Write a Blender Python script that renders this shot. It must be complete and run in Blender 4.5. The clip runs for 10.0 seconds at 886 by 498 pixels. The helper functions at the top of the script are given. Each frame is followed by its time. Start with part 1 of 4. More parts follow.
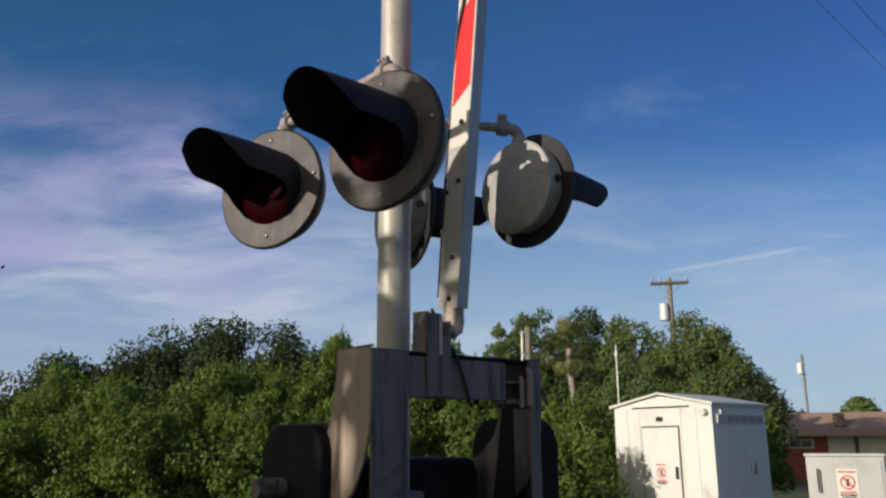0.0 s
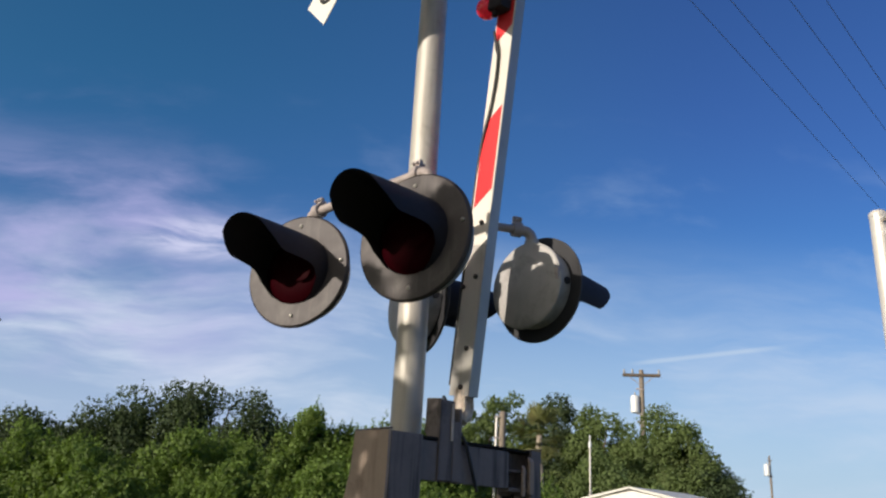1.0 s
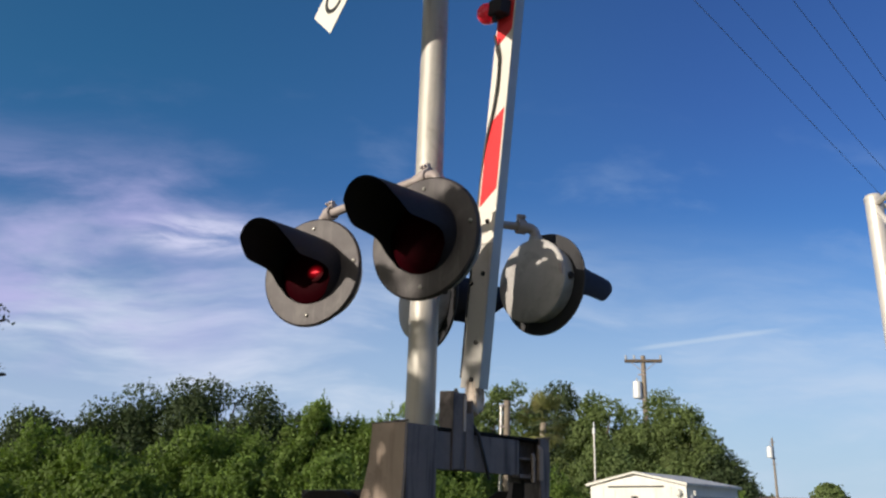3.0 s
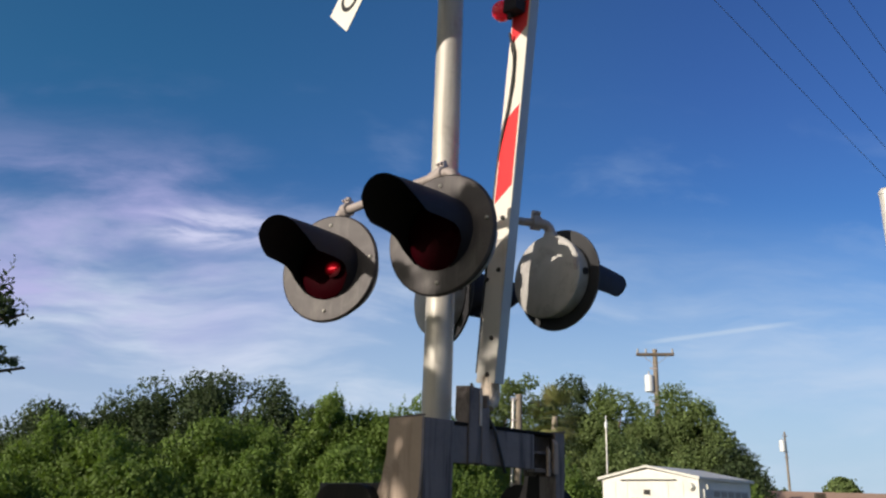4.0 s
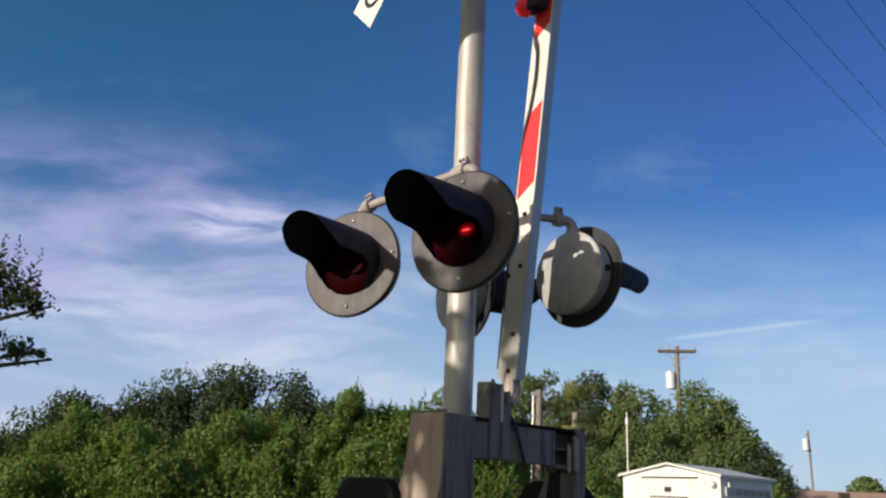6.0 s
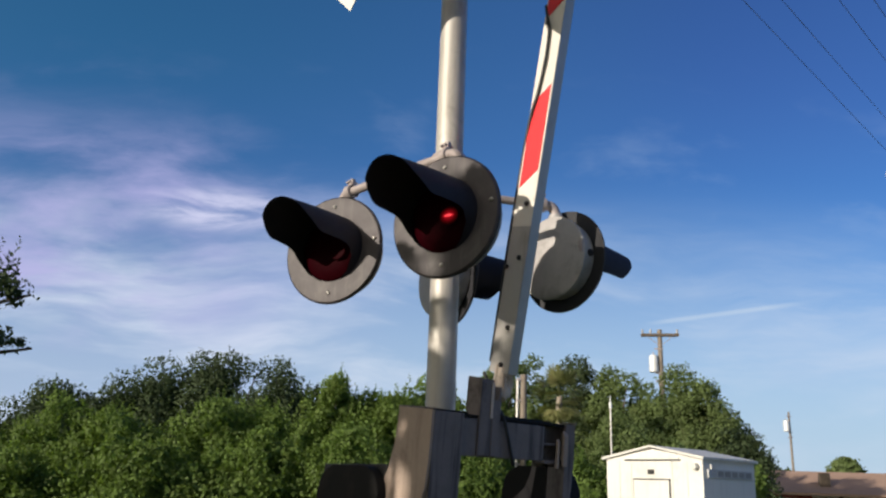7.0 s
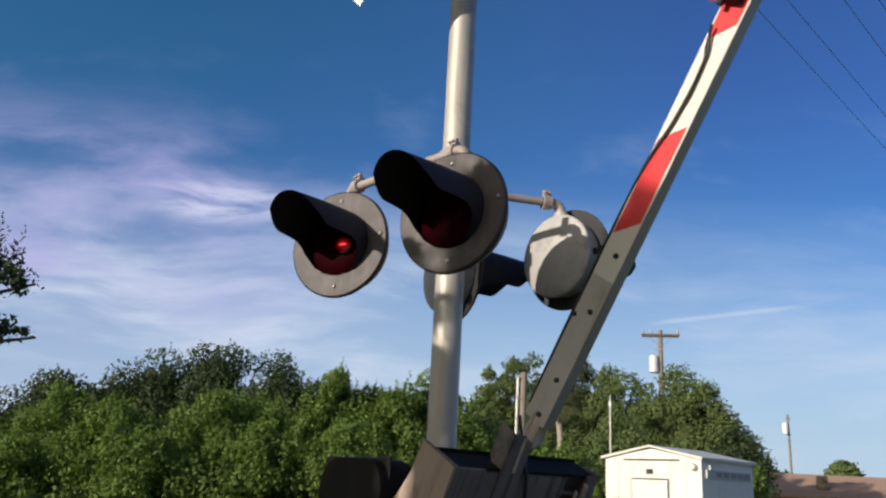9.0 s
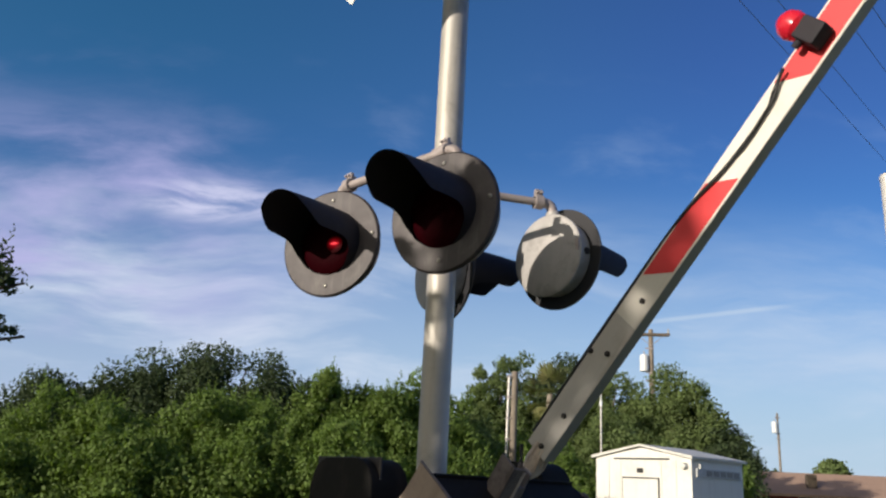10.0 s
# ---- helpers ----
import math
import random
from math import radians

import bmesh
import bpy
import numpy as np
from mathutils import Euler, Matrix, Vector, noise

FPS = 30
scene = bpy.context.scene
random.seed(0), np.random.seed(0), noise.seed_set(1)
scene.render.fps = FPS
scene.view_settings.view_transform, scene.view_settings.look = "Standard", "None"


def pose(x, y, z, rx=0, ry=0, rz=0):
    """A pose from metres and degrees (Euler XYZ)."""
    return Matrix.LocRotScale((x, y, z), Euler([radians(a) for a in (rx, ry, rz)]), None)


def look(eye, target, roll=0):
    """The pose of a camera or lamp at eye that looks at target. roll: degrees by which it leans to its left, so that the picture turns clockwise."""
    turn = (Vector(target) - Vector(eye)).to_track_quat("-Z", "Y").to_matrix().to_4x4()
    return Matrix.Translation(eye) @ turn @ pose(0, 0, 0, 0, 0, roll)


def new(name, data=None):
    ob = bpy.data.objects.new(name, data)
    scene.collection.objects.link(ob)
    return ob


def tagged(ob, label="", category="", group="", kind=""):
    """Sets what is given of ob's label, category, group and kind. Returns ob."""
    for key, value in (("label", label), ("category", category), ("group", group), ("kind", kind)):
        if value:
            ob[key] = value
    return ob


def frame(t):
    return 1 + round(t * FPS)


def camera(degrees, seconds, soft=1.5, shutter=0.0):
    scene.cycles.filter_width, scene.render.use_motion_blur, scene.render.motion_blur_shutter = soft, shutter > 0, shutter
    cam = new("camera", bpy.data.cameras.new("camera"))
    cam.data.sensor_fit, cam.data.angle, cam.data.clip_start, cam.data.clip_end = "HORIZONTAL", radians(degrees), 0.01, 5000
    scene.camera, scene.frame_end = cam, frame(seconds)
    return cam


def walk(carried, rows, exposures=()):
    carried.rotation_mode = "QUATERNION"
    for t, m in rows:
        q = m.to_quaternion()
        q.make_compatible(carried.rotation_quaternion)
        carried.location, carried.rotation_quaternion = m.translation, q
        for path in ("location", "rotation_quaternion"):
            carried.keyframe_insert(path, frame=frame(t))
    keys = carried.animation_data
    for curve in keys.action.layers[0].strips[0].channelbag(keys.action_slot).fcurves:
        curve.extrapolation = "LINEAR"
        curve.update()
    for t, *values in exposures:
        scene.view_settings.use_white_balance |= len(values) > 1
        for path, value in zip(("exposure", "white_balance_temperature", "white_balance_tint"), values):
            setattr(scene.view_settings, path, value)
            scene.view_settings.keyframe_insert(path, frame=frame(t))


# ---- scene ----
cam = camera(58.0, 10.0, soft=2.3, shutter=0.35)
PATH = [
    (0, (0.064, -3.056, 1.558), (0.145, -1.114, 2.03), -0.3),
    (0.5, (-0.102, -3.161, 1.561), (0.035, -1.243, 2.113), 1.0),
    (1, (-0.123, -3.28, 1.553), (0.011, -1.396, 2.21), 3.2),
    (1.5, (-0.11, -3.435, 1.546), (0.017, -1.521, 2.112), 2.7),
    (2, (-0.149, -3.455, 1.529), (0.037, -1.545, 2.093), 3.2),
    (2.5, (-0.164, -3.409, 1.54), (-0.008, -1.521, 2.181), 2.2),
    (4, (-0.198, -3.457, 1.541), (-0.087, -1.558, 2.159), 2.0),
    (4.5, (-0.201, -3.453, 1.545), (-0.116, -1.554, 2.167), 1.9),
    (5, (-0.202, -3.46, 1.546), (-0.145, -1.556, 2.154), 2.3),
    (5.2, (-0.202, -3.456, 1.541), (-0.157, -1.55, 2.144), 2.6),
    (6.5, (-0.204, -3.47, 1.547), (-0.124, -1.565, 2.151), 2.6),
    (7, (-0.195, -3.447, 1.55), (-0.094, -1.533, 2.121), 2.1),
    (7.5, (-0.201, -3.454, 1.549), (-0.096, -1.537, 2.107), 2.0),
    (8, (-0.203, -3.457, 1.546), (-0.109, -1.544, 2.119), 2.6),
    (8.5, (-0.21, -3.464, 1.543), (-0.116, -1.552, 2.121), 2.8),
    (9, (-0.213, -3.463, 1.54), (-0.116, -1.547, 2.103), 3.1),
    (9.5, (-0.213, -3.463, 1.542), (-0.109, -1.548, 2.109), 3.3),
    (10, (-0.215, -3.458, 1.543), (-0.096, -1.543, 2.105), 3.0),
]
walk(cam, [(t, look(eye, target, roll)) for t, eye, target, roll in PATH],
     exposures=[(0.0, -0.30), (0.5, -0.16), (1.0, 0.0), (10.0, 0.0)])

# ---- light ----
SUN_AZ, SUN_EL = 55.0, 14.5      # degrees from -y towards -x, and above the horizon
SUN_TO = Vector((-math.sin(radians(SUN_AZ)) * math.cos(radians(SUN_EL)),
                 -math.cos(radians(SUN_AZ)) * math.cos(radians(SUN_EL)), math.sin(radians(SUN_EL))))
sun_data = bpy.data.lights.new("sun", "SUN")
sun_data.energy, sun_data.angle, sun_data.color = 4.8, radians(0.55), (1.0, 0.90, 0.76)
sun = new("sun", sun_data)
sun.matrix_world = look(SUN_TO * 60, (0, 0, 0))


class Nodes:
    """Short-hand for building node trees."""

    def __init__(self, tree):
        self.tree = tree
        tree.nodes.clear()

    def add(self, kind):
        return self.tree.nodes.new(kind)

    def link(self, a, b):
        self.tree.links.new(a, b)

    def feed(self, socket, value):
        if isinstance(value, (int, float)):
            socket.default_value = value
        elif isinstance(value, (tuple, list, Vector)):
            socket.default_value = tuple(value) + ((1.0,) if socket.type == "RGBA" and len(value) == 3 else ())
        else:
            self.link(value, socket)

    def math(self, op, a, b=0.0, c=0.0, clamp=False):
        node = self.add("ShaderNodeMath")
        node.operation, node.use_clamp = op, clamp
        for s, v in zip(node.inputs, (a, b, c)):
            self.feed(s, v)
        return node.outputs[0]

    def mix(self, fac, a, b, blend="MIX"):
        node = self.add("ShaderNodeMix")
        node.data_type, node.blend_type = "RGBA", blend
        self.feed(node.inputs[0], fac)
        self.feed(node.inputs[6], a)
        self.feed(node.inputs[7], b)
        return node.outputs[2]

    def ramp(self, fac, lo, hi, a=0.0, b=1.0):
        node = self.add("ShaderNodeMapRange")
        node.interpolation_type = "SMOOTHSTEP"
        for s, v in zip(node.inputs, (fac, lo, hi, a, b)):
            self.feed(s, v)
        return node.outputs[0]

    def noise(self, vector, scale, detail=4.0, rough=0.55, distort=0.0):
        node = self.add("ShaderNodeTexNoise")
        for key, v in (("Vector", vector), ("Scale", scale), ("Detail", detail), ("Roughness", rough), ("Distortion", distort)):
            self.feed(node.inputs[key], v)
        return node.outputs["Fac"]

    def mapping(self, vector, loc=(0, 0, 0), rot=(0, 0, 0), scale=(1, 1, 1)):
        node = self.add("ShaderNodeMapping")
        self.link(vector, node.inputs[0])
        node.inputs[1].default_value, node.inputs[2].default_value, node.inputs[3].default_value = loc, [radians(r) for r in rot], scale
        return node.outputs[0]

    def dot(self, a, b):
        node = self.add("ShaderNodeVectorMath")
        node.operation = "DOT_PRODUCT"
        self.feed(node.inputs[0], a)
        self.feed(node.inputs[1], b)
        return node.outputs["Value"]


def way(az, el):
    """Unit vector at az degrees right of +y and el degrees up."""
    a, e = radians(az), radians(el)
    return Vector((math.sin(a) * math.cos(e), math.cos(a) * math.cos(e), math.sin(e)))


world = bpy.data.worlds.new("sky")
scene.world = world
world.use_nodes = True
n = Nodes(world.node_tree)
sky = n.add("ShaderNodeTexSky")
sky.sky_type, sky.sun_disc = "NISHITA", False
sky.sun_elevation, sky.sun_rotation = radians(SUN_EL), radians(180 + SUN_AZ)
sky.altitude, sky.air_density, sky.dust_density, sky.ozone_density = 0, 1.0, 0.4, 3.0
coord = n.add("ShaderNodeTexCoord").outputs["Generated"]
sep = n.add("ShaderNodeSeparateXYZ")
n.link(coord, sep.inputs[0])
up = sep.outputs[2]
TUFT = (-0.245, 0.336)      # a bright combed tuft of cirrus, by the same tangents
# clouds, laid out over the tangents of bearing and height ahead; streaks fade out behind the place
ahead = n.math("MAXIMUM", sep.outputs[1], 0.12)
flat = n.add("ShaderNodeCombineXYZ")
u, v = n.math("DIVIDE", sep.outputs[0], ahead), n.math("DIVIDE", up, ahead)
n.link(u, flat.inputs[0])
n.link(v, flat.inputs[1])
soft_warp = n.noise(flat.outputs[0], 3.0, 3, 0.5)
shifted = n.add("ShaderNodeVectorMath")
shifted.operation = "MULTIPLY_ADD"
n.feed(shifted.inputs[0], (0.07, 0.09, 0.0))
n.link(soft_warp, shifted.inputs[1])
n.link(flat.outputs[0], shifted.inputs[2])
plane = shifted.outputs[0]
left = n.ramp(u, 0.12, -0.34)
wisps = n.noise(n.mapping(plane, loc=(0.35, 0.1, 0), rot=(0, 0, -27), scale=(2.0, 6.5, 1)), 1.25, 8, 0.60, 0.35)
bulk = n.noise(n.mapping(plane, loc=(1.7, 0.45, 0), rot=(0, 0, -22), scale=(2.2, 4.2, 1)), 1.1, 3, 0.5)
upper = n.math("MULTIPLY", n.math("MULTIPLY", left, n.math("MULTIPLY", n.ramp(v, 0.52, 0.32), n.ramp(v, 0.12, 0.24))),
               n.ramp(n.math("ADD", n.math("MULTIPLY", wisps, 0.55), n.math("MULTIPLY", bulk, 0.65)), 0.50, 0.72))
bands = n.noise(n.mapping(plane, loc=(0.2, 2.3, 0), rot=(0, 0, 17), scale=(1.7, 8.0, 1)), 1.3, 8, 0.60, 0.25)
lower = n.math("MULTIPLY", n.math("MULTIPLY", n.ramp(v, 0.40, 0.20), n.math("MULTIPLY_ADD", n.ramp(u, 0.45, -0.10), 0.55, 0.45)), n.ramp(bands, 0.41, 0.66))
puffs = n.math("MULTIPLY", n.ramp(n.noise(n.mapping(plane, loc=(4.2, 0.6, 0), scale=(4.0, 9.0, 1)), 1.3, 5, 0.55), 0.52, 0.78), n.ramp(v, 0.62, 0.36))
fibres = n.noise(n.mapping(plane, loc=(2.1, 0.7, 0), rot=(0, 0, -31), scale=(2.2, 11.0, 1)), 1.2, 7, 0.62, 0.4)
upper = n.math("MULTIPLY", upper, n.ramp(fibres, 0.30, 0.66, 0.55, 1.3))
lower = n.math("MULTIPLY", lower, n.ramp(fibres, 0.30, 0.62, 0.55, 1.2))
amount = n.math("ADD", n.math("MULTIPLY", upper, 0.85), n.math("MULTIPLY", puffs, 0.25), clamp=True)
near_u, near_v = n.math("MULTIPLY", n.math("SUBTRACT", u, TUFT[0]), 1 / 0.13), n.math("MULTIPLY", n.math("SUBTRACT", v, TUFT[1]), 1 / 0.036)
tuft = n.math("MULTIPLY", n.ramp(n.math("ADD", n.math("MULTIPLY", near_u, near_u), n.math("MULTIPLY", near_v, near_v)), 1.0, 0.0),
              n.ramp(n.noise(n.mapping(plane, rot=(0, 0, 24), scale=(4.0, 22.0, 1)), 1.4, 6, 0.62, 0.6), 0.36, 0.66))
haze = n.math("MULTIPLY", n.ramp(v, 0.435, 0.02), 0.90)
# a contrail: a thin straight band in the sky
c_a, c_b = way(17.8, 11.4), way(28.8, 12.5)
c_n = c_a.cross(c_b).normalized()
c_u = (c_b - c_a).normalized()
trail = n.math("MULTIPLY", n.ramp(n.math("ABSOLUTE", n.dot(coord, c_n)), 0.0042, 0.0005),
               n.math("MULTIPLY", n.ramp(n.dot(coord, c_u), c_a.dot(c_u) - 0.01, c_a.dot(c_u) + 0.03),
                      n.ramp(n.dot(coord, c_u), c_b.dot(c_u) + 0.01, c_b.dot(c_u) - 0.06)))
glow = n.ramp(n.dot(coord, SUN_TO), -0.15, 1.0)
sky_col = n.mix(1.0, sky.outputs[0], n.mix(n.ramp(glow, 0.0, 0.5), (0.54, 0.90, 1.34), (1.0, 0.95, 0.85)), "MULTIPLY")
warm = n.mix(left, (5.0, 6.3, 8.6), (5.0, 4.9, 8.2))
sky_col = n.mix(n.math("MULTIPLY", n.ramp(u, 0.30, -0.45), n.ramp(v, 0.30, 0.62)), sky_col, n.mix(1.0, sky_col, (0.78, 1.10, 0.93), "MULTIPLY"))
sky_col = n.mix(n.math("MULTIPLY", n.ramp(u, 0.10, 0.50), n.ramp(v, 0.30, 0.62)), sky_col, n.mix(1.0, sky_col, (0.92, 0.84, 0.96), "MULTIPLY"))
col = n.mix(haze, sky_col, n.mix(n.ramp(u, 0.25, -0.35), (5.1, 6.6, 8.2), (4.8, 5.9, 7.9)))
col = n.mix(n.math("MULTIPLY", lower, 0.90), col, (6.7, 7.6, 9.1))
col = n.mix(n.math("MULTIPLY", amount, 0.85), col, warm)
col = n.mix(n.math("MULTIPLY", tuft, 0.75), col, (8.0, 8.0, 10.2))
col = n.mix(n.math("MULTIPLY", trail, 0.36), col, (7.0, 8.0, 9.0))
col = n.mix(n.math("MULTIPLY", n.math("POWER", glow, 4.0), n.ramp(up, -0.02, 0.10, 0.4, 0.85)), col, (8.5, 7.0, 5.4))
bg = n.add("ShaderNodeBackground")
n.feed(bg.inputs[0], col)
bg.inputs[1].default_value = 0.095
n.link(bg.outputs[0], n.add("ShaderNodeOutputWorld").inputs[0])


# ---- materials ----
def material(name, base, rough=0.6, metal=0.0, vary=0.25, stain=None, stain_amount=0.4, scale=6.0, fine=60.0,
             bump=0.15, island=0.0, streaks=0.0, translucent=0.0, emission=None, strength=0.0, coat=0.0, gloss=0.5):
    """A principled surface with variation at two scales, optional stains, vertical streaks and per-piece tone."""
    mat = bpy.data.materials.new(name)
    mat.use_nodes = True
    n = Nodes(mat.node_tree)
    pos = n.add("ShaderNodeTexCoord").outputs["Object"]
    big, small = n.noise(pos, scale, 5, 0.6, 0.3), n.noise(pos, fine, 4, 0.6)
    tone = n.math("ADD", n.math("MULTIPLY_ADD", big, 2 * vary, 1 - vary), n.math("MULTIPLY_ADD", small, vary, -vary / 2))
    if island:
        rnd = n.add("ShaderNodeNewGeometry").outputs["Random Per Island"]
        tone = n.math("MULTIPLY", tone, n.math("MULTIPLY_ADD", rnd, 2 * island, 1 - island))
    grey = n.add("ShaderNodeCombineXYZ")
    for s in grey.inputs:
        n.link(tone, s)
    col = n.mix(1.0, base, grey.outputs[0], "MULTIPLY")
    if stain:
        col = n.mix(n.math("MULTIPLY", n.ramp(n.noise(pos, scale * 0.7, 7, 0.68, 0.5), 0.52, 0.68), stain_amount), col, stain)
        if streaks:
            long = n.mapping(pos, scale=(1, 1, 0.06))
            col = n.mix(n.math("MULTIPLY", n.ramp(n.noise(long, fine * 0.6, 4, 0.6), 0.50, 0.66), streaks), col, stain)
    shader = n.add("ShaderNodeBsdfPrincipled")
    n.feed(shader.inputs["Base Color"], col)
    n.feed(shader.inputs["Roughness"], n.math("MULTIPLY_ADD", small, 0.25, rough - 0.12, clamp=True))
    shader.inputs["Metallic"].default_value = metal
    shader.inputs["Coat Weight"].default_value = coat
    shader.inputs["Specular IOR Level"].default_value = gloss
    if emission:
        shader.inputs["Emission Color"].default_value = (*emission, 1)
        shader.inputs["Emission Strength"].default_value = strength
    if bump:
        b = n.add("ShaderNodeBump")
        b.inputs["Strength"].default_value, b.inputs["Distance"].default_value = bump, 0.004
        n.link(n.math("ADD", n.math("MULTIPLY", big, 0.6), n.math("MULTIPLY", small, 0.4)), b.inputs["Height"])
        n.link(b.outputs[0], shader.inputs["Normal"])
    out = n.add("ShaderNodeOutputMaterial")
    if translucent:
        t = n.add("ShaderNodeBsdfTranslucent")
        n.feed(t.inputs[0], n.mix(1.0, col, (1.15, 1.2, 0.6), "MULTIPLY"))
        m = n.add("ShaderNodeMixShader")
        m.inputs[0].default_value = translucent
        n.link(shader.outputs[0], m.inputs[1])
        n.link(t.outputs[0], m.inputs[2])
        n.link(m.outputs[0], out.inputs[0])
    else:
        n.link(shader.outputs[0], out.inputs[0])
    return mat


ALU = material("mast_aluminium", (0.50, 0.47, 0.43), 0.52, 0.30, 0.16, (0.24, 0.21, 0.18), 0.55, 4.0, 45, 0.12, streaks=0.35)
GALV = material("galvanised_pipe", (0.42, 0.365, 0.355), 0.6, 0.35, 0.22, (0.18, 0.14, 0.12), 0.5, 14, 90, 0.2)
DISC = material("weathered_black_paint", (0.080, 0.068, 0.073), 0.6, 0.0, 0.36, (0.155, 0.142, 0.135), 0.5, 7, 60, 0.1, streaks=0.35)
HOOD_IN = material("hood_black_paint", (0.027, 0.024, 0.031), 0.65, 0.0, 0.25, (0.035, 0.030, 0.036), 0.4, 8, 60, 0.08, gloss=0.25)
HOUSING = material("faded_silver_paint", (0.46, 0.44, 0.43), 0.6, 0.15, 0.2, (0.24, 0.22, 0.21), 0.5, 9, 70, 0.15)
DISC_BACK = material("dark_back_paint", (0.026, 0.026, 0.031), 0.6, 0.0, 0.25, (0.05, 0.048, 0.05), 0.4, 8, 60, 0.1)
LENS = material("red_lens_plastic", (0.019, 0.0005, 0.0022), 0.55, 0.0, 0.2, None, 0, 20, 160, 0.3, gloss=0.03)


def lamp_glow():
    """Emission painted for a lit lamp: a hot streak, broken up by noise like lens ribs, in a fading halo."""
    mat = bpy.data.materials.new("painted_lamp_glow")
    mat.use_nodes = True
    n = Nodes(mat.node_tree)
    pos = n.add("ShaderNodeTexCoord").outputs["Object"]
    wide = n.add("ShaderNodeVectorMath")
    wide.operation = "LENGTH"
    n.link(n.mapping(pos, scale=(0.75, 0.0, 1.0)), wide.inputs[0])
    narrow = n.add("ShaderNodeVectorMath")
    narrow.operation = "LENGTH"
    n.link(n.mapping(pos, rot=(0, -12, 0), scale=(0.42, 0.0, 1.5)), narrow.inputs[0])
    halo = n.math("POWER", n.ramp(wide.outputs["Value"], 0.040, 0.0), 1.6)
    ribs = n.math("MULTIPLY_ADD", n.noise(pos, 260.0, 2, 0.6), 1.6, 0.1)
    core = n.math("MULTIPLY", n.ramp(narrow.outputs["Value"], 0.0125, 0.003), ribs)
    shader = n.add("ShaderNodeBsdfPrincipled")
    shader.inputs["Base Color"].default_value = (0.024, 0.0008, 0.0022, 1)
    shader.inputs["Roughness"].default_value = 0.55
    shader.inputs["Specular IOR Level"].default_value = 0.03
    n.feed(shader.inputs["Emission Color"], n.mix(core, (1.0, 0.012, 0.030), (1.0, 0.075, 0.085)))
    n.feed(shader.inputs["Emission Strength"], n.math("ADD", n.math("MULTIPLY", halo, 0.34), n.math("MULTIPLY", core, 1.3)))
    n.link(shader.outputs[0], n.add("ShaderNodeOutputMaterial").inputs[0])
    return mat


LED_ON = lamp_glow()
STEEL = material("worn_grey_steel", (0.180, 0.150, 0.148), 0.6, 0.0, 0.38, (0.055, 0.045, 0.045), 0.75, 7, 55, 0.35, streaks=0.8)
KNUCKLE = material("pale_cast_metal", (0.62, 0.52, 0.44), 0.55, 0.1, 0.25, (0.10, 0.07, 0.05), 0.6, 16, 80, 0.3, streaks=0.6)
FADED = material("weathered_bracket_paint", (0.40, 0.31, 0.255), 0.7, 0.0, 0.22, (0.16, 0.11, 0.09), 0.45, 7, 50, 0.2, streaks=0.3)
CASE = material("black_case_paint", (0.013, 0.012, 0.012), 0.75, 0.0, 0.35, (0.035, 0.028, 0.025), 0.5, 5, 50, 0.2, gloss=0.2)
BOLT = material("dark_bolt_steel", (0.05, 0.045, 0.045), 0.5, 0.6, 0.2, None, 0, 20, 90, 0.1)
BRIGHT = material("zinc_bolt", (0.42, 0.40, 0.37), 0.4, 0.7, 0.2, None, 0, 20, 90, 0.1)
ARM_WHITE = material("arm_white_sheeting", (0.74, 0.70, 0.64), 0.5, 0.0, 0.06, (0.50, 0.44, 0.38), 0.3, 3, 70, 0.04, streaks=0.12)
# white sheeting greyed for the shade on the boom's foot, plus stains
ARM_SHADED = material("arm_shaded_sheeting", (0.50, 0.475, 0.45), 0.6, 0.0, 0.12, (0.30, 0.27, 0.24), 0.5, 6, 70, 0.08, streaks=0.4)
ARM_RED = material("arm_red_sheeting", (0.74, 0.032, 0.040), 0.45, 0.0, 0.06, (0.45, 0.04, 0.04), 0.2, 4, 80, 0.04)
ARM_EDGE = material("arm_bare_aluminium", (0.50, 0.49, 0.48), 0.5, 0.5, 0.1, (0.3, 0.28, 0.26), 0.4, 4, 60, 0.06)
CABLE = material("black_cable_rubber", (0.014, 0.014, 0.015), 0.55, 0, 0.15, bump=0)
WIRE = material("weathered_wire", (0.16, 0.18, 0.24), 0.7, 0, 0.15, bump=0)
SIGN_WHITE = material("sign_white_sheeting", (0.74, 0.73, 0.68), 0.5, 0, 0.06, (0.5, 0.47, 0.4), 0.3, 4, 50, 0.03)
SIGN_BLACK = material("sign_black_ink", (0.02, 0.02, 0.02), 0.5, 0, 0.1, bump=0)
SIGN_RED = material("sign_red_ink", (0.62, 0.04, 0.05), 0.5, 0, 0.1, bump=0)
HUT_WHITE = material("hut_white_enamel", (0.76, 0.75, 0.72), 0.5, 0.0, 0.06, (0.50, 0.48, 0.44), 0.3, 2.0, 30, 0.05, streaks=0.15)
HUT_ROOF = material("hut_roof_paint", (0.66, 0.65, 0.62), 0.5, 0.0, 0.08, (0.40, 0.37, 0.33), 0.4, 3, 30, 0.06)
HUT_GREY = material("cabinet_grey_metal", (0.52, 0.52, 0.52), 0.5, 0.2, 0.08, (0.36, 0.35, 0.33), 0.4, 3, 30, 0.05)
LOUVRE = material("grey_louvre_paint", (0.30, 0.29, 0.28), 0.6, 0, 0.15, (0.16, 0.15, 0.14), 0.4, 6, 40, 0.1)
DARK = material("dark_gap", (0.03, 0.03, 0.03), 0.7, 0, 0.1, bump=0)
